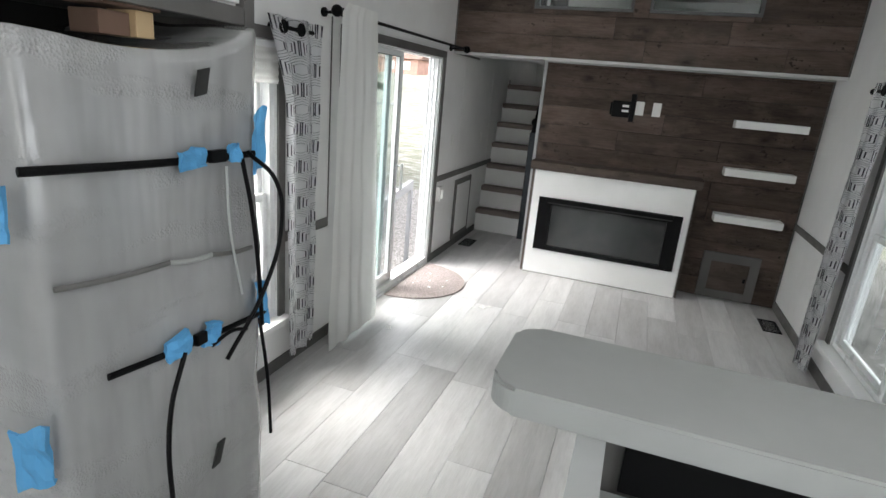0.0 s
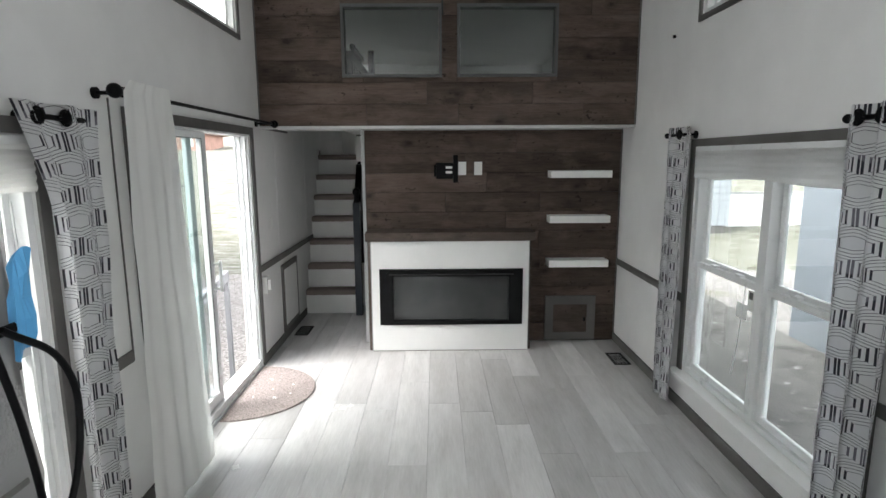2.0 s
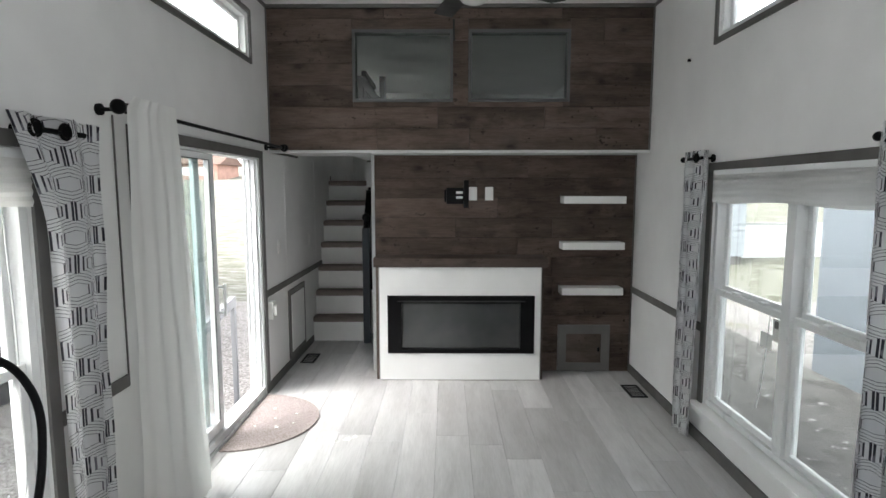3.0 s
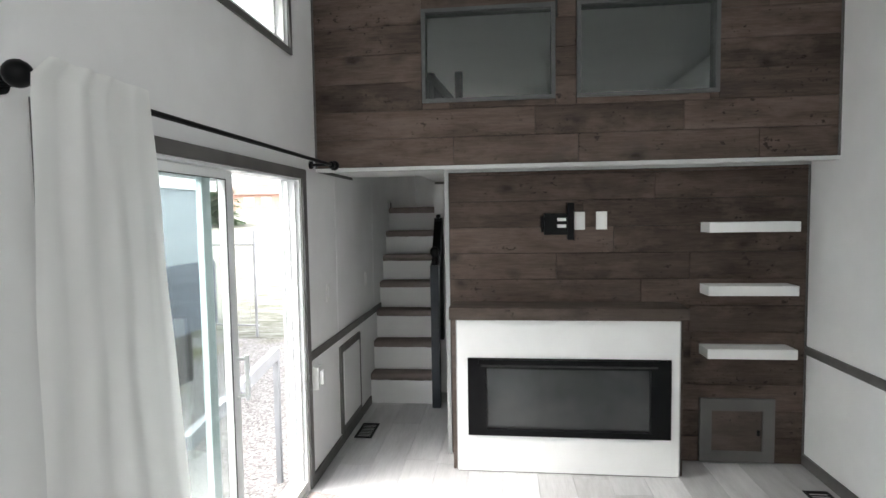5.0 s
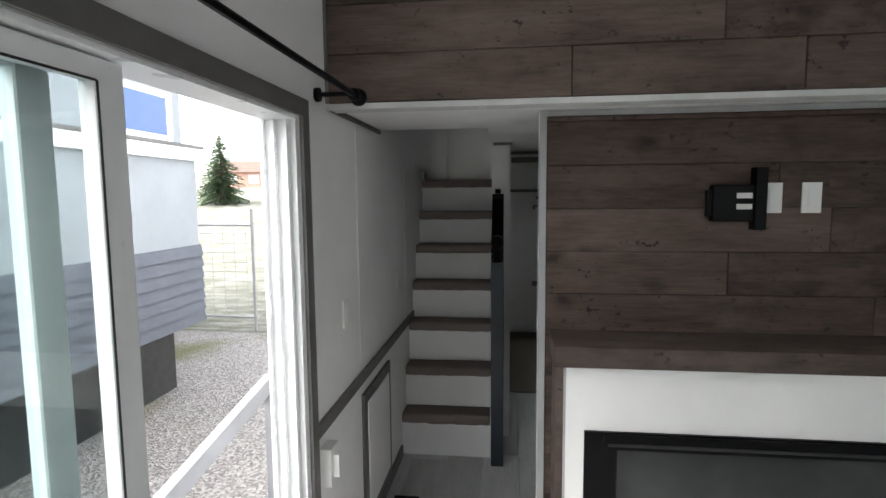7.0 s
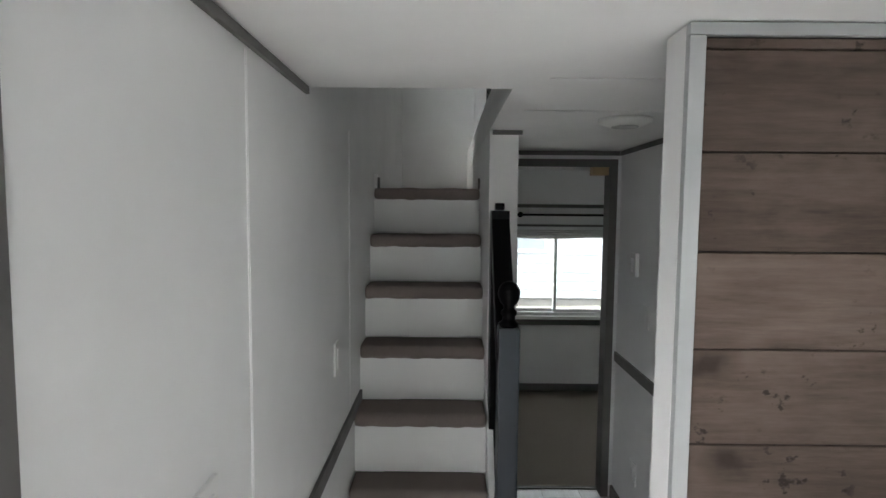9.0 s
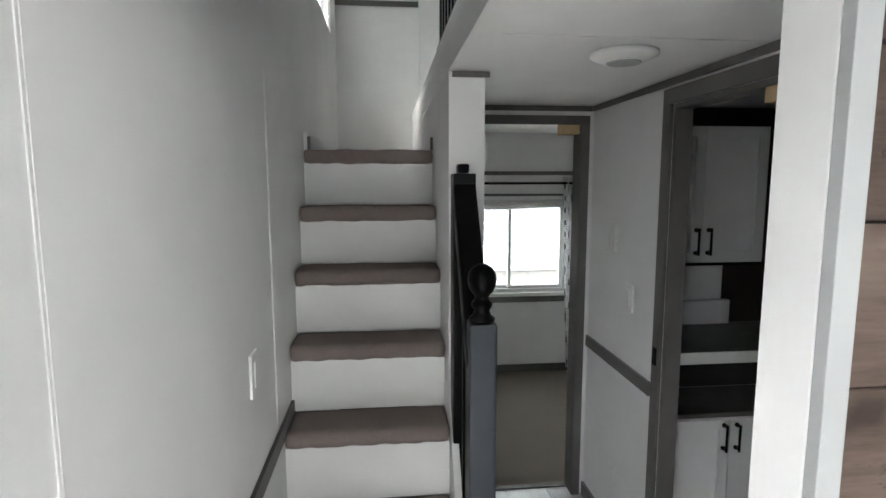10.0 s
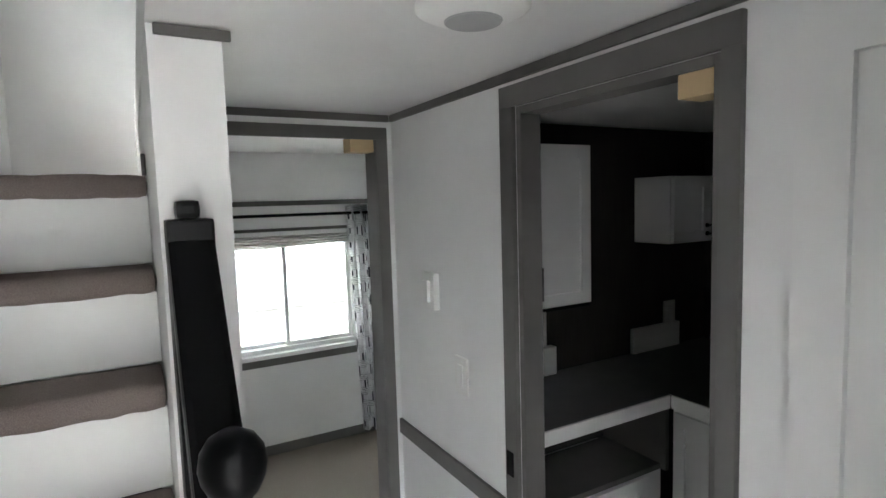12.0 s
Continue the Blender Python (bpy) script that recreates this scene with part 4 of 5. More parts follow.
def cabinet_door(parent, axis, c, d, u0, u1, z0, z1, mat=WHITE, handle_u=None, hz=0.0, hl=0.13):
    """A shaker door: a frame with a sunken middle, and a bar handle."""
    w = 0.05
    lo, hi = sorted((c, c + d))
    door = part("door", wall_mesh(axis, lo, hi, u0, u1, z0, z1, [(u0 + w, u1 - w, z0 + w, z1 - w)]), mat, parent)
    lo2, hi2 = sorted((c, c + d * 0.45))
    part("door_panel", wall_mesh(axis, lo2, hi2, u0 + w, u1 - w, z0 + w, z1 - w), mat, door)
    if handle_u is not None:
        bm = bmesh.new()
        o = c + d

        def P(out, z):
            return (o + out, handle_u, z) if axis == "x" else (handle_u, o + out, z)
        s = 0.028 if d > 0 else -0.028
        rod_between(bm, P(s, hz - hl / 2), P(s, hz + hl / 2), 0.006, 8)
        for z in (hz - hl / 2 + 0.01, hz + hl / 2 - 0.01):
            rod_between(bm, P(0, z), P(s, z), 0.006, 8)
            rod_between(bm, P(0, z), P(s * 0.25, z), 0.011, 8)
        part("handle", bm, BLACK, door, "black bar handle")
    return door


cabinet_door(uc, "x", -0.984, 0.02, 0.93, 1.35, 1.935, 2.60, WHITE, 0.99, 2.05)
cabinet_door(uc, "x", -0.984, 0.02, 0.48, 0.92, 1.935, 2.60, WHITE, 0.86, 2.05)
tagged(box("timber_block", -1.10, -1.0, 1.005, 1.06, 1.80, 1.866, PINE), "raw pine block lying on the refrigerator", "block")
CARD = painted("brown_cardboard", (0.20, 0.125, 0.09), 0.8, 0.12, 40, 0.2)
carton = thing("carton", (-1.08, 0.96, 1.80), "flattened brown cardboard carton on the refrigerator", "carton")
box("flap", -1.12, -1.02, 0.915, 1.003, 1.80, 1.857, CARD, carton)
box("lid", -1.13, -0.995, 0.91, 1.08, 1.868, 1.876, CARD, carton)

# ---------------------------------------------------------------- curtains, shades and rods


def curtain(name, x, y0, y1, z0, z1, y0b, y1b, mat, folds, depth, label, axis="x", seed=0, thick=0.003, flare=0.0, span=0.2):
    """A hanging cloth with upright folds; wider or narrower at its hem."""
    nu, nv = folds * 12, 40
    bm = bmesh.new()
    uvl = bm.loops.layers.uv.new("UVMap")
    grid, uvs = [], {}
    cloth = 1.35
    for j in range(nv + 1):
        tv = j / nv
        row = []
        for i in range(nu + 1):
            tu = i / nu
            a, b = y0 + (y0b - y0) * (1 - tv), y1 + (y1b - y1) * (1 - tv)
            a -= flare * max(0.0, (tv - 1 + span) / span) ** 1.5
            ph = 2 * math.pi * folds * tu + 0.7 * noise.noise(Vector((tu * 3, tv * 1.5, seed)))
            amp = depth * (0.75 + 0.5 * noise.noise(Vector((tu * 4, tv * 2.0, seed + 9))))
            off = amp * math.sin(ph) + 0.012 * noise.noise(Vector((tu * 7, tv * 5, seed + 4)))
            y = a + (b - a) * tu + 0.010 * math.sin(ph * 2 + 0.6) * depth / 0.03
            z = z0 + (z1 - z0) * tv
            if j == 0:
                z += 0.012 * noise.noise(Vector((tu * 9, 0, seed)))
            v = bm.verts.new((x + off, y, z) if axis == "x" else (y, x + off, z))
            uvs[v] = (tu * (y1 - y0) * cloth, z)
            row.append(v)
        grid.append(row)
    for j in range(nv):
        for i in range(nu):
            f = bm.faces.new((grid[j][i], grid[j][i + 1], grid[j + 1][i + 1], grid[j + 1][i]))
            for lp in f.loops:
                lp[uvl].uv = uvs[lp.vert]
    if thick > 0:
        bmesh.ops.solidify(bm, geom=bm.faces[:], thickness=thick)
    ob = part("cloth", bm, mat, None, smooth=True)
    return ob


def hang(name, x, *args, label="", rings=(), axis="x", knob=None, group="printed curtains", **kw):
    y0, y1, z0, z1 = args[:4]
    t = thing(name, (x, (y0 + y1) / 2, z0), label, "curtain", group)
    if axis != "x":
        t.location = ((y0 + y1) / 2, x, z0)
    c = curtain(name, x, *args, label, axis=axis, **kw)
    c.data.transform(Matrix.Translation(-t.location))
    c.parent = t
    for y in rings:
        bm = bmesh.new()
        m = Matrix.Translation((x + 0.026 * (1 if x < 0 else -1), y, z1 - 0.05)) @ pose(0, 0, 0, 0, 90, 0)
        if axis != "x":
            m = Matrix.Translation((y, x - 0.03, z1 - 0.05)) @ pose(0, 0, 0, 90, 0, 0)
        for k in range(20):
            a, b = 2 * math.pi * k / 20, 2 * math.pi * (k + 1) / 20
            rod_between(bm, m @ Vector((0.027 * math.cos(a), 0.027 * math.sin(a), 0)), m @ Vector((0.027 * math.cos(b), 0.027 * math.sin(b), 0)), 0.007, 6)
        g = part("grommet", bm, BLACK, t, "black metal grommet")
        bm = bmesh.new()
        bmesh.ops.create_cone(bm, cap_ends=True, segments=20, radius1=0.026, radius2=0.026, depth=0.004, matrix=m)
        part("eyelet", bm, BLACK, g)
    return t


hang("curtain", XL + 0.10, 2.32, 2.66, 0.12, 2.01, 2.38, 2.62, PRINT, 2, 0.035, label="white curtain printed with dark honeycomb bars", rings=(2.285, 2.435), seed=1, flare=0.13)
hang("curtain", XL + 0.185, 2.735, 3.165, 0.03, 2.15, 2.69, 3.36, SHEER, 4, 0.007, label="plain white sheer curtain beside the sliding door", seed=2, thick=0, flare=-0.06, span=0.03, group="sheer curtains")
hang("curtain", XR - 0.10, 3.94, 4.22, 0.04, 2.0, 4.0, 4.20, PRINT, 2, 0.04, label="white curtain printed with dark honeycomb bars", rings=(4.0,), seed=3)
hang("curtain", XR - 0.10, 2.20, 2.49, 0.04, 2.0, 2.22, 2.49, PRINT, 2, 0.04, label="white curtain printed with dark honeycomb bars", rings=(2.43, 2.31), seed=5)
hang("curtain", YE - 0.09, 0.27, 0.47, 0.06, 1.74, 0.34, 0.50, PRINT, 3, 0.03, label="white printed curtain beside the bedroom window", axis="y", seed=6)


def curtain_rod(name, axis, x, z, u0, u1, wallx, ends=(True, True), knob=0.019, label="black metal curtain rod with round finials"):
    t = thing(name, (x, (u0 + u1) / 2, z) if axis == "x" else ((u0 + u1) / 2, x, z), label, "curtain rod", "curtain rods")

    def P(u, c=x, zz=z):
        return (c, u, zz) if axis == "x" else (u, c, zz)
    bm = bmesh.new()
    rod_between(bm, P(u0), P(u1), 0.0105)
    part("pole", bm, BLACK, t)
    for u, on in ((u0, ends[0]), (u1, ends[1])):
        s = -1 if u == u0 else 1
        if on:
            bm = bmesh.new()
            bmesh.ops.create_uvsphere(bm, u_segments=16, v_segments=10, radius=knob, matrix=Matrix.Translation(P(u + s * knob * 0.9)))
            rod_between(bm, P(u + s * 0.012), P(u - s * 0.012), knob * 0.5 + 0.003, 14)
            if knob > 0.03:
                bmesh.ops.create_uvsphere(bm, u_segments=16, v_segments=10, radius=0.024, matrix=Matrix.Translation(P(u - s * 0.035)))
            part("finial", bm, BLACK, t, smooth=True)
        bm = bmesh.new()
        rod_between(bm, P(u - s * 0.05), P(u - s * 0.05, wallx), 0.009, 10)
        rod_between(bm, P(u - s * 0.05, wallx + (x - wallx) * 0.12), P(u - s * 0.05, wallx), 0.026, 14)
        part("bracket", bm, BLACK, t)


curtain_rod("curtain_rod", "x", XL + 0.14, 2.10, 2.785, 5.12, XL, knob=0.033)
curtain_rod("curtain_rod", "x", XL + 0.10, 1.96, 2.30, 2.58, XL, (True, False), label="short black metal curtain rod")
curtain_rod("curtain_rod", "x", XR - 0.10, 1.95, 3.97, 4.24, XR, (False, True), label="short black metal curtain rod")
curtain_rod("curtain_rod", "x", XR - 0.10, 1.95, 2.18, 2.50, XR, (False, True), label="short black metal curtain rod")
curtain_rod("curtain_rod", "y", YE - 0.09, 1.69, -0.55, 0.44, YE, (True, True), label="thin black bedroom curtain rod")


def pleated_shade(name, axis, c, d, u0, u1, z0, z1, n, label):
    """A raised pleated shade: zigzag cloth under a head rail."""
    t = thing(name, (c, (u0 + u1) / 2, z1) if axis == "x" else ((u0 + u1) / 2, c, z1), label, "shade", "raised window shades")
    bm = bmesh.new()
    segs = 24
    rows = []
    for k in range(2 * n + 1):
        z = z1 - (z1 - z0) * k / (2 * n)
        out = c + (d if k % 2 else 0)
        row = []
        for s in range(segs + 1):
            u = u0 + (u1 - u0) * s / segs
            dz = -0.008 * math.sin(3.0 * u * 2 + k * 0.4) * k / (2 * n)
            row.append(bm.verts.new((out, u, z + dz) if axis == "x" else (u, out, z + dz)))
        rows.append(row)
    for p, q in zip(rows, rows[1:]):
        for s in range(segs):
            bm.faces.new((p[s], p[s + 1], q[s + 1], q[s]))
    bmesh.ops.solidify(bm, geom=bm.faces[:], thickness=0.002)
    part("pleats", bm, SHADECLOTH, t)
    lo, hi = sorted((c - d * 0.3, c + d))
    if axis == "x":
        box("head_rail", lo, hi, u0, u1, z1, z1 + 0.03, VINYL, t)
    else:
        box("head_rail", u0, u1, lo, hi, z1, z1 + 0.03, VINYL, t)
    return t


pleated_shade("pleated_blind", "x", XR - 0.016, -0.003, WINR[0] + 0.005, WINR[1] - 0.02, 1.668, 1.84, 5, "white pleated shade raised above the large window")
pleated_shade("pleated_blind", "x", XL + 0.016, 0.006, WINL[0] + 0.005, WINL[1] - 0.01, 1.68, 1.86, 5, "white pleated shade raised above the kitchen window")
pleated_shade("pleated_blind", "y", YE - 0.004, -0.03, BEDW[0] - 0.02, BEDW[1] + 0.02, 1.47, 1.55, 4, "white pleated shade raised above the bedroom window")

# mat by the door
bm = bmesh.new()
pts = [(-1.575, 3.84), *[(-1.575 + 0.54 * math.sin(math.pi * k / 28), 4.345 - 0.505 * math.cos(math.pi * k / 28)) for k in range(1, 28)], (-1.575, 4.85)]
lo = [bm.verts.new((x, y, 0.0015)) for x, y in pts]
hi = [bm.verts.new((x, y, 0.011)) for x, y in pts]
bm.faces.new(lo[::-1]), bm.faces.new(hi)
for i in range(len(pts)):
    j = (i + 1) % len(pts)
    bm.faces.new((lo[i], lo[j], hi[j], hi[i]))
tagged(part("door_mat", bm, MAT), "half round pinkish brown door mat", "mat")

# ---------------------------------------------------------------- ceiling fan
fan = thing("ceiling_fan", (0.09, 3.40, CEILZ), "dark ceiling fan with glass light bowl", "ceiling fan")
bm = bmesh.new()
lathe(bm, [(0.07, 0), (0.07, -0.03), (0.03, -0.06), (0.014, -0.065), (0.014, -0.28), (0.05, -0.30), (0.11, -0.33), (0.12, -0.40), (0.09, -0.46), (0.05, -0.48)], (0.09, 3.40, CEILZ))
bmesh.ops.recalc_face_normals(bm, faces=bm.faces)
part("motor", bm, BLACK, fan, smooth=True)
for k in range(5):
    bm = bmesh.new()
    block(bm, 0.14, 0.62, -0.06, 0.06, -0.004, 0.004, 0.003)
    block(bm, 0.08, 0.18, -0.02, 0.02, -0.007, -0.0045)
    bmesh.ops.transform(bm, matrix=pose(0.09, 3.40, CEILZ - 0.45, 8, 0, 34 + 72 * k), verts=bm.verts)
    part("blade", bm, DARK, fan)
bm = bmesh.new()
lathe(bm, [(0.06, 0), (0.10, -0.02), (0.095, -0.05), (0.06, -0.085), (0.01, -0.10)], (0.09, 3.40, CEILZ - 0.482))
bmesh.ops.recalc_face_normals(bm, faces=bm.faces)
part("light_bowl", bm, painted("frosted_bowl", (0.6, 0.6, 0.58), 0.2, 0.03), fan, "frosted glass light bowl", smooth=True)

# ---------------------------------------------------------------- loft front windows and what shows through
for a, b in ((-0.865, -0.005), (0.13, 0.995)):
    lw = thing("interior_window", ((a + b) / 2, LOFTY, 2.5), "grey framed fixed glass in the loft front", "window", "loft windows")
    part("window_frame", wall_mesh("y", LOFTY - 0.012, LOFTY + 0.1, a, b, 2.495, 3.095, [(a + 0.025, b - 0.025, 2.52, 3.07)]), MIDGREY, lw)
    p = box("pane", a + 0.026, b - 0.026, LOFTY + 0.03, LOFTY + 0.036, 2.521, 3.069, GLASS, lw, bev=0)
    p.visible_shadow = False

cu = bpy.data.curves.new("letter", "FONT")
cu.body, cu.size, cu.extrude, cu.offset = "N", 0.38, 0.02, 0.010
cu.align_x = "CENTER"
cu.materials.append(BLACK)
letter = new("letter_ornament", cu)
letter.matrix_world = pose(-0.755, LOFTY + 0.37, 2.511, 90, 0, 0)
tagged(letter, "black standing letter N behind the loft glass", "letter")
tagged(box("loft_ledge", -0.9, XR - 0.01, LOFTY + 0.101, LOFTY + 0.50, 2.19, 2.50, WHITE), "low white ledge behind the loft glass", "ledge")

# ---------------------------------------------------------------- hallway
smoke = thing("smoke_alarm", (-0.53, 6.565, LOFT), "round white smoke alarm on the ceiling", "smoke alarm")
bm = bmesh.new()
lathe(bm, [(0.085, -0.001), (0.098, -0.003), (0.098, -0.012), (0.088, -0.018), (0.065, -0.028), (0.012, -0.031)], (-0.53, 6.565, LOFT), 32)
bmesh.ops.recalc_face_normals(bm, faces=bm.faces)
part("alarm_body", bm, PLATE, smoke, smooth=True)
bm = bmesh.new()
lathe(bm, [(0.05, -0.0312), (0.048, -0.034), (0.005, -0.035)], (-0.53, 6.565, LOFT), 24)
bmesh.ops.recalc_face_normals(bm, faces=bm.faces)
part("grille", bm, LIGHTGREY, smoke)

cl = thing("door_2", (HALLX, 6.0, 0), "white panelled folding closet door with dark handle", "door", kind="structure")
for y0, y1 in ((5.975, 6.215), (5.71, 5.955)):
    bm = wall_mesh("x", HALLX - 0.030, HALLX - 0.004, y0, y1, 0.012, LOFT - 0.035, [(y0 + 0.05, y1 - 0.06, 0.14, 0.86), (y0 + 0.05, y1 - 0.06, 1.0, 1.95)])
    leaf = part("door_leaf", bm, WHITE, cl)
    for z0, z1 in ((0.14, 0.86), (1.0, 1.95)):
        a, b = y0 + 0.05, y1 - 0.06
        part("moulding", wall_mesh("x", HALLX - 0.034, HALLX - 0.008, a, b, z0, z1, [(a + 0.014, b - 0.014, z0 + 0.014, z1 - 0.014)]), WHITE, leaf)
        box("door_panel", HALLX - 0.022, HALLX - 0.006, a + 0.014, b - 0.014, z0 + 0.014, z1 - 0.014, WHITE, leaf)
# shade of the open gap, painted as a flat dark strip
box("gap_strip", HALLX - 0.003, HALLX - 0.001, 5.956, 5.974, 0.0, LOFT - 0.03, DARK, cl, "dark strip painted as shade between the leaves", bev=0)
bm = bmesh.new()
block(bm, HALLX - 0.040, HALLX - 0.031, 6.165, 6.205, 0.85, 1.09, 0.003)
rod_between(bm, (HALLX - 0.075, 6.185, 0.885), (HALLX - 0.075, 6.185, 1.05), 0.009, 8)
for z in (0.885, 1.05):
    rod_between(bm, (HALLX - 0.04, 6.185, z), (HALLX - 0.075, 6.185, z), 0.009, 8)
part("handle", bm, GREY, cl, "dark metal pull handle")
box("strike_plate", HALLX - 0.019, HALLX - 0.0145, 6.935, 6.965, 0.99, 1.06, BLACK, cl)
tagged(box("timber_block", HALLX + 0.005, HALLX + 0.075, 6.367, 6.44, 1.925, 1.9695, PINE), "raw pine block wedged in the doorway head", "block")
tagged(box("timber_block", -0.34, -0.247, 7.705, 7.78, 1.945, 1.998, PINE), "raw pine block wedged in the doorway head", "block")

# ---------------------------------------------------------------- bathroom
setting("wall_bath_cladding", wall_mesh("y", 7.68, 7.699, HALLX + 0.081, XR - 0.02, 0, LOFT - 0.002), BATHWALL, "dark brown panelled bathroom wall", "wall")
setting("wall_bath_side", wall_mesh("x", XR - 0.02, XR - 0.001, FWY + 0.087, 7.68, 0, LOFT - 0.002), BATHWALL, "dark brown panelled bathroom wall", "wall")
vc = thing("bath_wall_cabinet", (0.25, 7.55, 1.31), "white two door bathroom wall cabinet", "cabinet")
box("carcass", HALLX + 0.083, 0.59, 7.45, 7.679, 1.315, 1.965, WHITE, vc)
cabinet_door(vc, "y", 7.449, -0.019, 0.275, 0.588, 1.317, 1.963, WHITE, 0.305, 1.42)
cabinet_door(vc, "y", 7.449, -0.019, HALLX + 0.085, 0.272, 1.317, 1.963, WHITE, 0.243, 1.42)
box("underside_strip", HALLX + 0.083, 0.59, 7.44, 7.66, 1.30, 1.314, BLACK, vc)
vb = thing("vanity_unit", (0.3, 7.4, 0), "white vanity cabinet with an open dark niche", "cabinet")
box("body", HALLX + 0.083, 0.80, 7.25, 7.678, 0.0, 0.62, WHITE, vb)
box("toe_kick", HALLX + 0.083, 0.80, 7.235, 7.249, 0.0, 0.085, BLACK, vb)
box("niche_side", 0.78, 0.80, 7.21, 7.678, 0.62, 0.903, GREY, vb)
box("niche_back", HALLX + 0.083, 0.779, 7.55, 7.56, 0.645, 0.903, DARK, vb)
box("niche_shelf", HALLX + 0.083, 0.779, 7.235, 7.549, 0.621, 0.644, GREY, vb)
cabinet_door(vb, "y", 7.249, -0.019, 0.345, 0.70, 0.09, 0.61, WHITE, 0.375, 0.53)
cabinet_door(vb, "y", 7.249, -0.019, -0.03, 0.34, 0.09, 0.61, WHITE, 0.312, 0.53)
vr = thing("vanity_unit", (1.2, 6.8, 0), "white vanity cabinet along the dark wall", "cabinet")
box("body", 0.82, XR - 0.022, 5.9, 7.205, 0.0, 0.903, WHITE, vr)
cabinet_door(vr, "x", 0.819, -0.019, 6.86, 7.19, 0.09, 0.87, WHITE, 6.90, 0.72)
cabinet_door(vr, "x", 0.819, -0.019, 6.50, 6.85, 0.09, 0.87, WHITE, 6.55, 0.72)
bm = slab_mesh(0.905, 0.952, HALLX + 0.083, XR - 0.022, 5.9, 7.678, [(-2, 0.78, 5.0, 7.19)])
wt = thing("vanity_worktop", (0.8, 7.4, 0.905), "L-shaped vanity worktop, grey darkened for shade, with white edge", "worktop")
# top painted darker to carry the shade of the unlit room
part("top_board", bm, SHADETOP, wt)
box("front_edge", HALLX + 0.083, 0.766, 7.178, 7.1895, 0.90, 0.953, WHITE, wt)
box("front_edge", 0.768, 0.7795, 5.9, 7.1765, 0.90, 0.953, WHITE, wt)
tagged(box("backsplash", HALLX + 0.09, 0.58, 7.64, 7.679, 0.953, 1.08, WHITE), "white backsplash block on the vanity worktop", "backsplash")
tagged(box("backsplash", HALLX + 0.09, 0.54, 7.66, 7.679, 1.082, 1.29, WHITE), "white panel under the wall cabinet", "panel")
tagged(box("backsplash", 1.1, 1.45, 7.655, 7.679, 0.953, 1.08, WHITE), "white backsplash at the dark corner", "backsplash")
plate("wall_outlet", 1.39, 7.68, 1.13, 0.09, 0.13, "y", -0.008, "white outlet on the dark bathroom wall", "socket")
mc = thing("bath_wall_cabinet", (1.4, 7.56, 1.53), "small white wall cabinet on the dark wall", "cabinet")
box("carcass", 1.13, XR - 0.022, 7.47, 7.679, 1.52, 1.84, WHITE, mc)
cabinet_door(mc, "y", 7.469, -0.018, 1.135, 1.40, 1.525, 1.835, WHITE, 1.375, 1.58, 0.06)
cabinet_door(mc, "y", 7.469, -0.018, 1.405, XR - 0.025, 1.525, 1.835, WHITE, 1.43, 1.58, 0.06)
faucet = thing("faucet", (1.45, 6.95, 0.952), "black bathroom faucet on the worktop", "faucet")
bm = bmesh.new()
rod_between(bm, (1.45, 6.95, 0.952), (1.45, 6.95, 1.12), 0.014)
rod_between(bm, (1.45, 6.95, 1.11), (1.30, 6.95, 1.09), 0.011)
part("spout", bm, BLACK, faucet)

# ---------------------------------------------------------------- bedroom
tagged(box("bedroom_carpet", -0.884, XR - 0.002, 7.80, YE - 0.001, -0.011, 0.006, BEDCARPET, bev=0), "beige bedroom carpet", "carpet", kind="structure")
trim("trim", -0.88, -0.236, 7.77, 7.80, -0.01, 0.008, GREY, "dark threshold strip at the bedroom carpet")
trim("baseboard", -0.884, XR, YE - 0.014, YE - 0.001, 0.006, 0.075, label="dark grey baseboard")
bulk = thing("bulkhead", (0, 9.4, 1.74), "white boxed bulkhead above the bedroom window", "bulkhead")
box("box", -0.884, 0.75, 9.25, YE - 0.001, 1.77, LOFT - 0.002, WALL, bulk)
box("edge_strip", -0.884, 0.75, 9.235, 9.249, 1.755, 1.785, GREY, bulk)

# ---------------------------------------------------------------- outside
GZ = -0.80
bm = slab_mesh(GZ - 0.2, GZ, -400, 400, -400, 400)
# added ground strip, coloured darker for the shade between the houses
setting("ground_strip", slab_mesh(GZ - 0.05, GZ + 0.012, 1.95, 5.09, -6, 17.9), SHADEDIRT, "grey dirt darkened as house shade, with pale stones, between the houses", "ground")
setting("ground", bm, GRAVEL, "gravel yard with patches of thin grass", "ground")

SIDING = painted("blue_grey_siding", (0.10, 0.11, 0.135), 0.6, 0.05, 30, 0.1)
STUCCO = painted("pale_siding", (0.30, 0.325, 0.35), 0.6, 0.04, 30, 0.1)
PALEBLUE = painted("pale_blue_siding", (0.17, 0.19, 0.215), 0.6, 0.04, 30, 0.1)
house = thing("mobile_home", (-6.5, 5, GZ), "pale park home with blue grey lap siding", "house")
box("upper_wall", -9.0, -5.02, -6, 9.93, 1.10, 2.20, STUCCO, house)
box("eave_trim", -9.0, -4.95, -6, 10.0, 2.20, 2.36, VINYL, house)
for k in range(7):
    z = 0.08 + k * 0.146
    bm = bmesh.new()
    block(bm, -9.0, -5.0, -6, 9.95, z, z + 0.143)
    for v in bm.verts:
        if v.co.z < z + 0.01:
            v.co.x += 0.03 if v.co.x > -6 else 0
    part("siding_board", bm, SIDING, house)
# solid dark block standing in for the shade beneath the raised home
box("under_frame", -8.8, -5.3, -6, 9.7, GZ, 0.08, DARK, house)
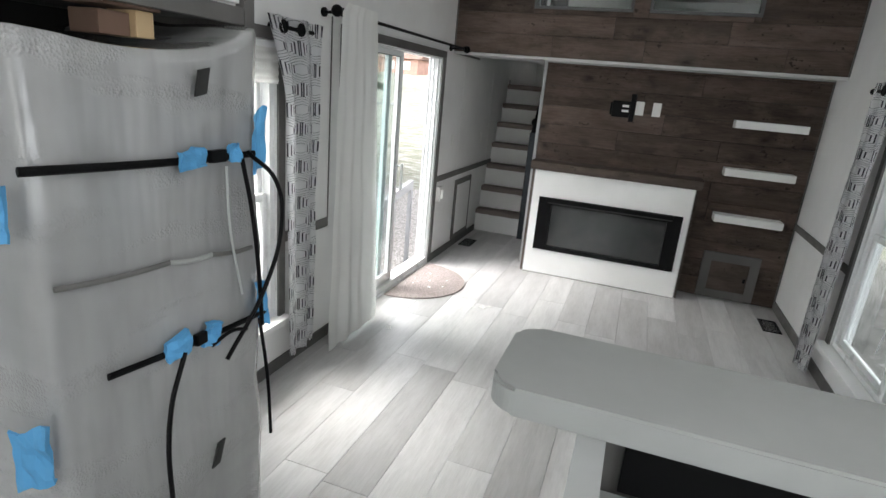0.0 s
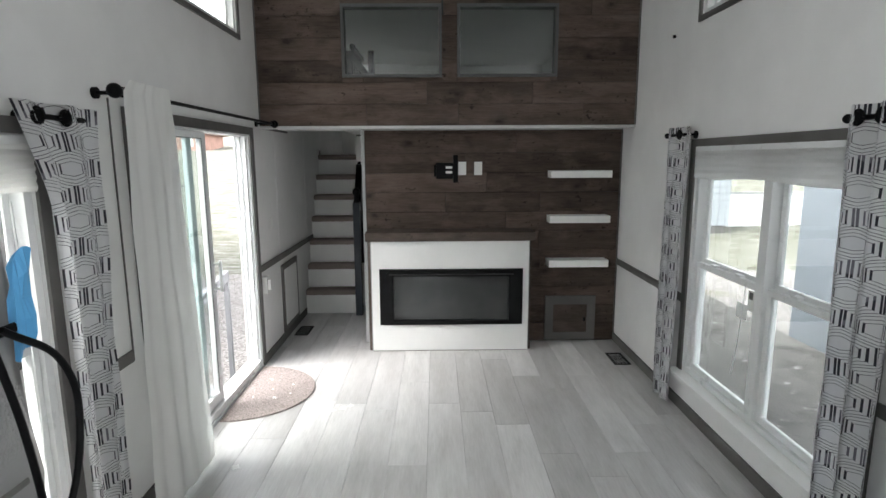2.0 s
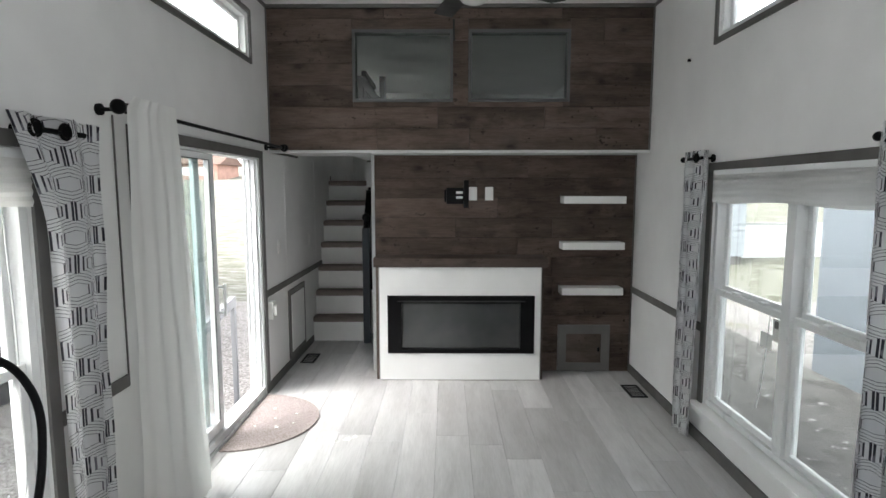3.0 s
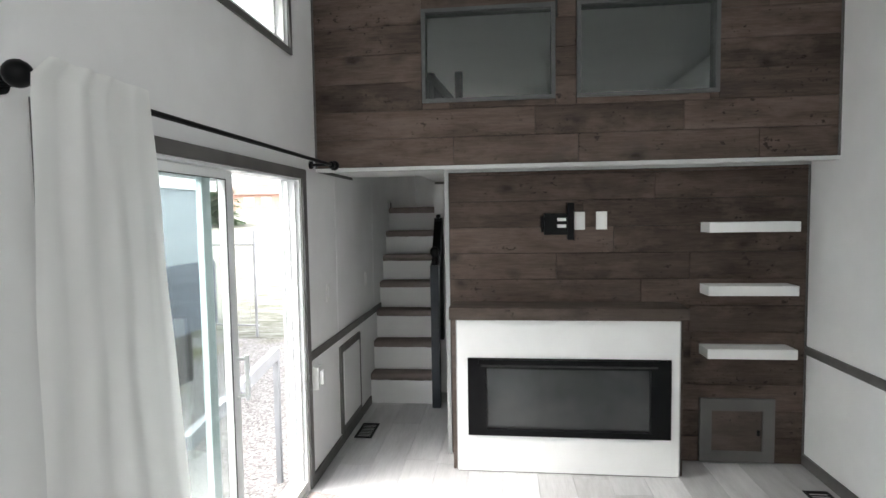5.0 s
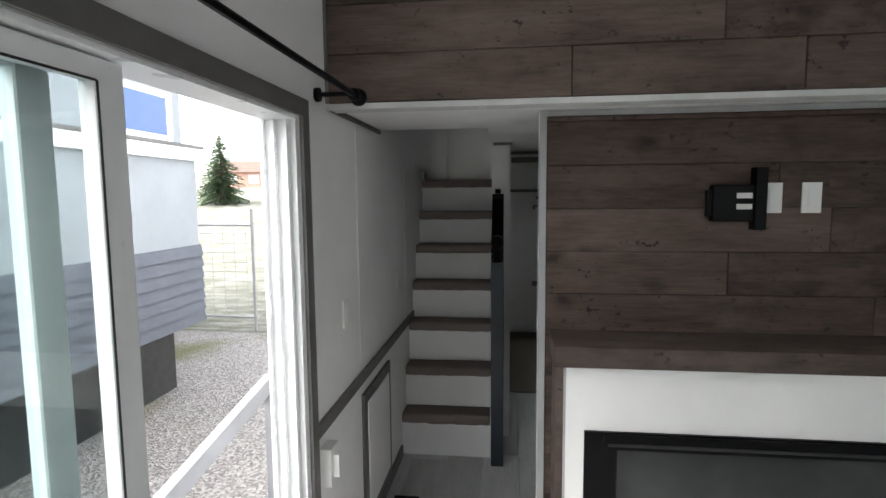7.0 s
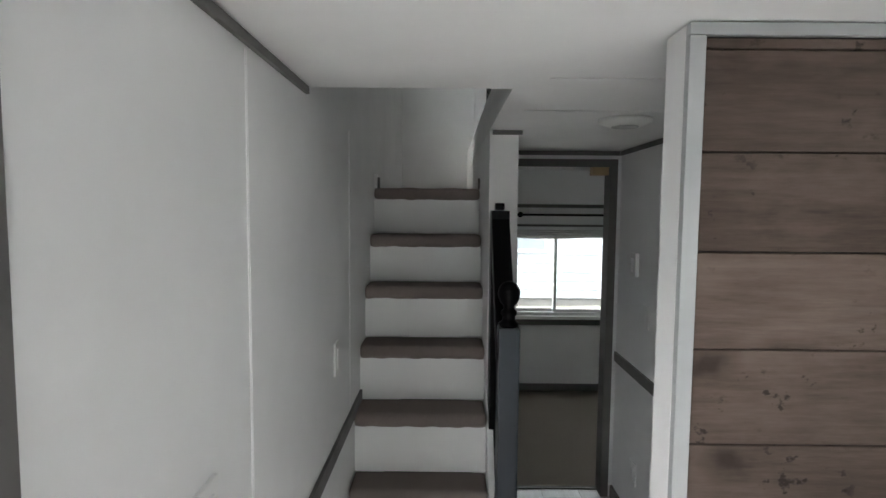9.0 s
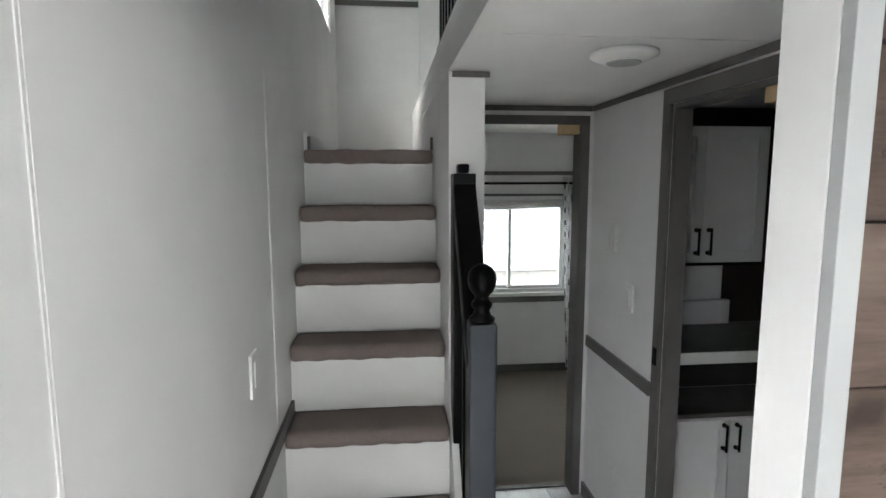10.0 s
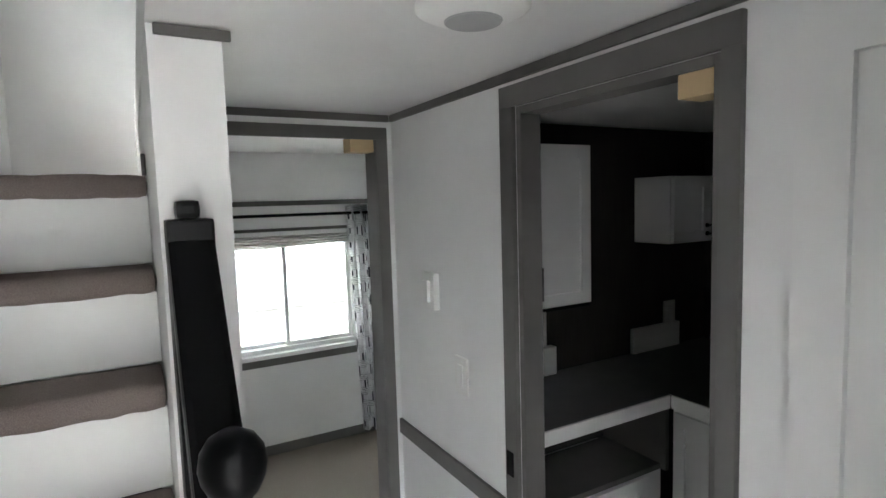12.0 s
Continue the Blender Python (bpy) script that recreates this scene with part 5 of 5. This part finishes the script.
box("shingle_edge", -9.0, -4.93, -6, 10.02, 2.361, 2.40, GREY, house)
second = thing("neighbour_house", (-10, 8, GZ), "pale two storey house with blue window glass", "house")
box("wall", -13.0, -7.5, 0, 13.6, GZ, 4.2, STUCCO, second)
box("eave", -13.2, -7.3, -0.2, 13.8, 4.2, 4.4, VINYL, second)
BLUEPANE = painted("blue_pane", (0.03, 0.10, 0.30), 0.1, 0.05)
for y in (4.0, 7.6, 11.3):
    wv = box("window", -7.52, -7.44, y, y + 1.95, 2.78, 3.75, VINYL, second, bev=0.01)
    box("window_pane", -7.45, -7.43, y + 0.1, y + 1.75, 2.92, 3.62, BLUEPANE, wv, bev=0)

fence = thing("wire_fence", (-6, 13, GZ), "thin galvanised wire fence on steel posts", "fence")
GALV = painted("galvanised_steel", (0.35, 0.35, 0.36), 0.45, 0.1, 60)
for k in range(5):
    bm = bmesh.new()
    rod_between(bm, (-5.65 - 2.6 * k, 12.75 + 0.25 * k, GZ), (-5.65 - 2.6 * k, 12.75 + 0.25 * k, 1.5 if k == 0 else 1.25), 0.03, 8)
    part("post", bm, GALV, fence)
for z in (1.2, -0.55):
    bm = bmesh.new()
    rod_between(bm, (-5.6, 12.75, z), (-16.1, 13.75, z), 0.02, 6)
    part("rail", bm, GALV, fence)
bm = bmesh.new()
for k in range(44):
    x = -5.8 - k * 0.24
    rod_between(bm, (x, 12.76 + 0.096 * (-x - 5.65), -0.55), (x, 12.76 + 0.096 * (-x - 5.65), 1.2), 0.003, 4)
for k in range(9):
    z = -0.4 + k * 0.18
    rod_between(bm, (-5.65, 12.76, z), (-16.1, 13.76, z), 0.003, 4)
tagged(part("wire_mesh", bm, GALV, fence), kind="stuff")

neighbour = thing("neighbour_house", (8, 2, GZ), "pale blue clad neighbouring house wall", "house")
for k in range(22):
    z = GZ + k * 0.2
    bm = bmesh.new()
    block(bm, 5.1, 9.5, -8, 7.9, z, z + 0.1995)
    for v in bm.verts:
        if v.co.z < z + 0.01 and v.co.x < 6:
            v.co.x -= 0.0025
    part("siding_board", bm, PALEBLUE, neighbour)
box("roof", 4.8, 9.8, -8.3, 8.2, GZ + 4.4, GZ + 4.6, GREY, neighbour)

boundary = thing("board_fence", (10, 18, GZ), "long white board fence behind the dirt yard", "fence")
for k in range(24):
    box("panel", 4.0 + k * 1.0, 4.99 + k * 1.0, 18.0, 18.05, GZ, 0.60, VINYL, boundary, bev=0.004)
box("cap_rail", 4.0, 28.0, 17.97, 18.08, 0.60, 0.66, LIGHTGREY, boundary)

north = thing("neighbour_house", (0.5, 17, GZ), "white clad house behind the bedroom window", "house")
for k in range(16):
    bm = bmesh.new()
    block(bm, -0.35, 9.0, 17.0, 22.0, GZ + 0.5 + k * 0.2, GZ + 0.699 + k * 0.2)
    for v in bm.verts:
        if v.co.y < 18 and v.co.z < GZ + 0.51 + k * 0.2:
            v.co.y -= 0.02
    part("siding_board", bm, STUCCO, north)
box("skirting", -0.3, 8.95, 17.03, 21.9, GZ, GZ + 0.5, GREY, north)
box("corner_board", -0.42, -0.30, 16.96, 17.08, GZ + 0.5, GZ + 3.7, VINYL, north)
for x in (0.25, 2.6):
    nw = box("window", x, x + 0.9, 16.95, 17.05, 0.75, 2.1, VINYL, north)
    box("window_pane", x + 0.08, x + 0.82, 16.93, 16.949, 0.83, 2.02, PALEBLUE, nw, bev=0)
box("roof", -0.8, 9.4, 16.6, 22.4, GZ + 3.7, GZ + 3.9, GREY, north)

GRASS = material("pale_dry_grass", (0.2, 0.2, 0.1), 0.95, 0, 0.1)
_v = coords(GRASS)
_n = noisy(GRASS, coords(GRASS, (1, 3, 1)), 1.4, 8, 0.7)
colour(GRASS, ramp(GRASS, _n, [(0.35, (0.11, 0.11, 0.082)), (0.52, (0.19, 0.19, 0.16)), (0.7, (0.34, 0.34, 0.32))]))
bump(GRASS, noisy(GRASS, _v, 40.0, 3), 0.8, 0.03)
bm = bmesh.new()
NX, NY = 50, 40
grid = []
for j in range(NY + 1):
    row = []
    for i in range(NX + 1):
        x, y = -90 + 120 * i / NX, 12.6 + 110 * (j / NY) ** 2
        edge = min(1.0, (y - 12.6) / 4)
        row.append(bm.verts.new((x, y, GZ + 0.004 + edge * (max(0, y - 13) * 0.075 + 0.15 * noise.noise(Vector((x * 0.2, y * 0.2, 0)))))))
    grid.append(row)
for j in range(NY):
    for i in range(NX):
        bm.faces.new((grid[j][i], grid[j][i + 1], grid[j + 1][i + 1], grid[j + 1][i]))
setting("ground_field", bm, GRASS, "pale dry grass field rising beyond the fence", "field")

LEAF = material("spruce_needles", (0.05, 0.08, 0.05), 0.8, 0, 0.2)
colour(LEAF, ramp(LEAF, noisy(LEAF, coords(LEAF), 3.0, 5), [(0.3, (0.045, 0.075, 0.045)), (0.7, (0.12, 0.16, 0.09))]))
BARK = painted("brown_bark", (0.09, 0.065, 0.05), 0.9, 0.2, 30, 0.5)


def spruce(x, y, z, h, r, seed):
    """A conifer: tapered trunk and whorls of drooping boughs, each of many small sprays."""
    rng = random.Random(seed)
    t = thing("spruce_tree", (x, y, z), "dark green spruce tree beyond the field fence", "tree")
    bm = bmesh.new()
    rod_between(bm, (x, y, z), (x, y, z + h), 0.16, 8, 0.02)
    part("trunk", bm, BARK, t)
    verts, faces = [], []
    for w in range(26):
        f = (w + 0.5) / 26
        zz = z + 0.5 + (h - 0.5) * f
        reach = r * (1 - f) ** 0.85 + 0.12
        for b in range(11):
            a = rng.uniform(0, 2 * math.pi)
            rr = reach * rng.uniform(0.65, 1.08)
            for s in range(9):
                q = (s + 0.6) / 9
                px, py = x + math.cos(a) * rr * q, y + math.sin(a) * rr * q
                pz = zz - 0.28 * rr * q + rng.uniform(-0.05, 0.05)
                for side in (-1, 1):
                    aa = a + side * rng.uniform(0.5, 1.1)
                    ll = rr * 0.28 * rng.uniform(0.6, 1.2) * (1.2 - q * 0.6)
                    i = len(verts)
                    verts += [(px, py, pz), (px + math.cos(aa) * ll, py + math.sin(aa) * ll, pz - 0.3 * ll), (px + math.cos(a) * ll * 0.6, py + math.sin(a) * ll * 0.6, pz + 0.06)]
                    faces.append((i, i + 1, i + 2))
    me = bpy.data.meshes.new("crown")
    me.from_pydata([tuple(Vector(v) - Vector((x, y, z))) for v in verts], [], faces)
    me.materials.append(LEAF)
    crown = new("crown", me)
    crown.parent = t


spruce(-21.2, 40, 1.0, 5.1, 1.9, 3)
far = thing("far_house", (-29, 60, 2.3), "distant brick house with brown roof", "house")
box("wall", -33, -25, 60, 66, 2.3, 4.4, painted("far_brick", (0.42, 0.25, 0.2), 0.8, 0.1, 4), far)
bm = bmesh.new()
rv = [bm.verts.new(p) for p in ((-33.5, 59.6, 4.4), (-24.5, 59.6, 4.4), (-24.5, 66.4, 4.4), (-33.5, 66.4, 4.4), (-33.5, 63, 5.8), (-24.5, 63, 5.8))]
for f in ((0, 1, 5, 4), (2, 3, 4, 5), (0, 4, 3), (1, 2, 5), (0, 3, 2, 1)):
    bm.faces.new([rv[i] for i in f])
part("roof", bm, painted("far_roof", (0.16, 0.1, 0.08), 0.9, 0.1, 4), far)
for x in (-31.5, -29, -27):
    box("window", x, x + 1.1, 59.93, 59.99, 3.2, 4.1, VINYL, far)

PORCHGREY = painted("weathered_grey_paint", (0.26, 0.265, 0.28), 0.6, 0.1, 60, 0.1)
porch = thing("porch_steps", (-2.4, 4.4, GZ), "grey painted porch landing and steps with handrail", "steps")
box("landing", -2.55, XL - 0.13, 3.2, 4.85, -0.25, -0.16, PORCHGREY, porch)
for k, (px, py) in enumerate(((-2.5, 3.25), (-2.5, 4.8), (-1.8, 3.25), (-1.8, 4.8))):
    box("leg", px, px + 0.07, py - 0.035, py + 0.035, GZ, -0.251, PORCHGREY, porch)
for k in range(3):
    box("step", -2.55, XL - 0.13, 4.86 + 0.3 * k, 5.15 + 0.3 * k, -0.36 - 0.15 * k, -0.31 - 0.15 * k, PORCHGREY, porch)
box("side_board", -2.55, -2.51, 4.86, 5.8, GZ, -0.62, PORCHGREY, porch)
box("rail_post", -2.54, -2.49, 6.50, 6.55, GZ, 0.42, PORCHGREY, porch)
bm = bmesh.new()
block(bm, -0.03, 0.03, -0.78, 0.78, -0.055, 0.055, 0.006)
bmesh.ops.transform(bm, matrix=pose(-2.515, 5.78, 0.35, 9, 0, 0), verts=bm.verts)
part("handrail", bm, PORCHGREY, porch)

# ---------------------------------------------------------------- small things
PAPER = painted("white_paper", (0.82, 0.82, 0.80), 0.8, 0.03, 60, 0.1)


def scrap(x, y, s, seed, z=0.001):
    bm = bmesh.new()
    bmesh.ops.create_grid(bm, x_segments=5, y_segments=5, size=s)
    for v in bm.verts:
        v.co.z = abs(noise.noise(v.co * 40 + Vector((seed, 0, 0)))) * s * 0.9 + 0.001
        v.co.x += noise.noise(v.co * 30 + Vector((0, seed, 0))) * s * 0.6
    bmesh.ops.solidify(bm, geom=bm.faces[:], thickness=0.001)
    bmesh.ops.rotate(bm, verts=bm.verts, matrix=Matrix.Rotation(seed * 1.3, 3, "Z"))
    bmesh.ops.translate(bm, verts=bm.verts, vec=(x, y, z))
    tagged(part("paper_scrap", bm, PAPER), "small crumpled white paper scrap on the floor", "paper", "paper scraps")


for k, (x, y, s) in enumerate(((-0.75, 4.03, 0.025), (-0.70, 4.07, 0.02), (-0.82, 4.0, 0.016), (-1.26, 3.27, 0.02), (-0.93, 4.62, 0.014), (-0.88, 4.12, 0.012), (-1.10, 4.93, 0.012))):
    scrap(x, y, s, k + 1)
for k, (x, y, s) in enumerate(((-1.30, 4.2, 0.013), (-1.22, 4.45, 0.008), (-1.42, 4.55, 0.009), (-1.20, 4.28, 0.006), (-1.36, 4.36, 0.007), (-1.47, 4.22, 0.007))):
    scrap(x, y, s, k + 11, 0.0125)

tag = thing("window_tag", (XR + 0.03, 3.45, 0.95), "white paper tag hanging inside the window", "tag")
box("paper", XR + 0.022, XR + 0.024, 3.30, 3.41, 0.865, 0.955, SHEER, tag, bev=0)
box("leaflet", XR + 0.022, XR + 0.024, 3.245, 3.30, 0.93, 1.05, SHEER, tag, bev=0)
box("printed_square", XR + 0.0195, XR + 0.0215, 3.25, 3.285, 1.0, 1.04, GREY, tag, "grey printed square", bev=0)
cable("string", [(XR + 0.02, 3.33, 1.085), (XR + 0.02, 3.34, 0.95), (XR + 0.021, 3.37, 0.7), (XR + 0.022, 3.41, 0.5)], 0.0025, tag, VINYL)
tagged(box("wall_hook", XR - 0.02, XR - 0.001, 4.44, 4.46, 2.66, 2.68, BLACK), "small black hook on the white wall", "hook")
pull = thing("shade_cord", (XL + 0.03, 2.2, 1.0), "white pull cord hanging beside the window", "cord")
cable("cord", [(XL + 0.04, 2.22, 1.66), (XL + 0.04, 2.23, 1.1), (XL + 0.04, 2.2, 0.62), (XL + 0.04, 2.16, 0.55), (XL + 0.04, 2.14, 0.7)], 0.003, pull, VINYL)

# ---------------------------------------------------------------- boards and planks


def plank_mesh(l, h, d, name, e=0.0018):
    """A board l long, h high and d thick with eased front edges, its back lower corner at the origin."""
    bm = bmesh.new()
    back = [bm.verts.new(p) for p in ((0, d, 0), (l, d, 0), (l, d, h), (0, d, h))]
    mid = [bm.verts.new(p) for p in ((0, e, 0), (l, e, 0), (l, e, h), (0, e, h))]
    front = [bm.verts.new(p) for p in ((e, 0, e), (l - e, 0, e), (l - e, 0, h - e), (e, 0, h - e))]
    bm.faces.new(front)
    for p, q in ((front, mid), (mid, back)):
        for i in range(4):
            j = (i + 1) % 4
            bm.faces.new((p[j], p[i], q[i], q[j]))
    bmesh.ops.recalc_face_normals(bm, faces=bm.faces)
    me = bpy.data.meshes.new(name)
    bm.to_mesh(me)
    bm.free()
    return me


def clad(parent, y, x0, x1, z0, z1, pitch, offset, holes, seed):
    """Boards in rows on a wall that faces south, broken at holes."""
    rng = random.Random(seed)
    z = z0 - offset
    while z < z1 - 0.01:
        a, b = max(z, z0) + 0.0014, min(z + pitch, z1) - 0.0014
        z += pitch
        if b - a < 0.012:
            continue
        spans, x = [], x0
        while x < x1 - 0.05:
            n = min(x1, x + rng.uniform(0.7, 1.7))
            if x1 - n < 0.35:
                n = x1
            spans.append((x, n))
            x = n
        for s0, s1 in spans:
            pieces = [(s0, s1, a, b)]
            for hx0, hx1, hz0, hz1 in holes:
                nxt = []
                for p0, p1, q0, q1 in pieces:
                    if p1 <= hx0 or p0 >= hx1 or q1 <= hz0 or q0 >= hz1:
                        nxt.append((p0, p1, q0, q1))
                        continue
                    if p0 < hx0:
                        nxt.append((p0, hx0, q0, q1))
                    if p1 > hx1:
                        nxt.append((hx1, p1, q0, q1))
                    m0, m1 = max(p0, hx0), min(p1, hx1)
                    if q0 < hz0:
                        nxt.append((m0, m1, q0, hz0))
                    if q1 > hz1:
                        nxt.append((m0, m1, hz1, q1))
                pieces = nxt
            for p0, p1, q0, q1 in pieces:
                if p1 - p0 < 0.02 or q1 - q0 < 0.008:
                    continue
                proud = rng.uniform(0, 0.003)
                me = plank_mesh(p1 - p0 - 0.003, q1 - q0, 0.018 + proud, "board")
                me.materials.append(BOARDS)
                ob = new("board", me)
                ob.parent = parent
                ob.location = (p0 + 0.001, y - proud, q0)


clad(loft_front, LOFTY + 0.002, XL + 0.001, XR - 0.001, LOFT + 0.002, CEILZ - 0.03, 0.183, 0.0, [(-0.866, -0.004, 2.494, 3.096), (0.129, 0.996, 2.494, 3.096)], 4)
clad(feature, FWY + 0.002, -0.731, XR - 0.001, 0.001, LOFT - 0.027, 0.1855, 0.005, [], 7)

rng = random.Random(11)
PW = 0.232
lengths = {}
x = -0.593 - 5 * PW
cols = []
while x < XR:
    cols.append((max(x, XL + 0.001), min(x + PW, XR - 0.001)))
    x += PW
for c0, c1 in cols:
    y = YB - rng.uniform(0, 1.2)
    while y < 7.80:
        n = y + 1.22
        a, b = max(y, YB + 0.001), min(n, 7.80 if c0 < HALLX else 7.68)
        y = n
        if b - a < 0.03:
            continue
        key = (round(c1 - c0, 4), round(b - a, 4))
        if key not in lengths:
            me = plank_mesh(key[1] - 0.0016, key[0] - 0.0016, 0.012, "floor_plank", 0.0012)
            me.transform(Matrix(((0, 0, 1, 0), (1, 0, 0, 0), (0, -1, 0, 0), (0, 0, 0, 1))))
            me.flip_normals() if me.polygons[0].normal.z < 0 else None
            me.materials.append(FLOORING)
            lengths[key] = me
        ob = new("plank", lengths[key])
        ob.parent = floor
        ob.location = (c0 + 0.0008, a + 0.0008, 0.0)
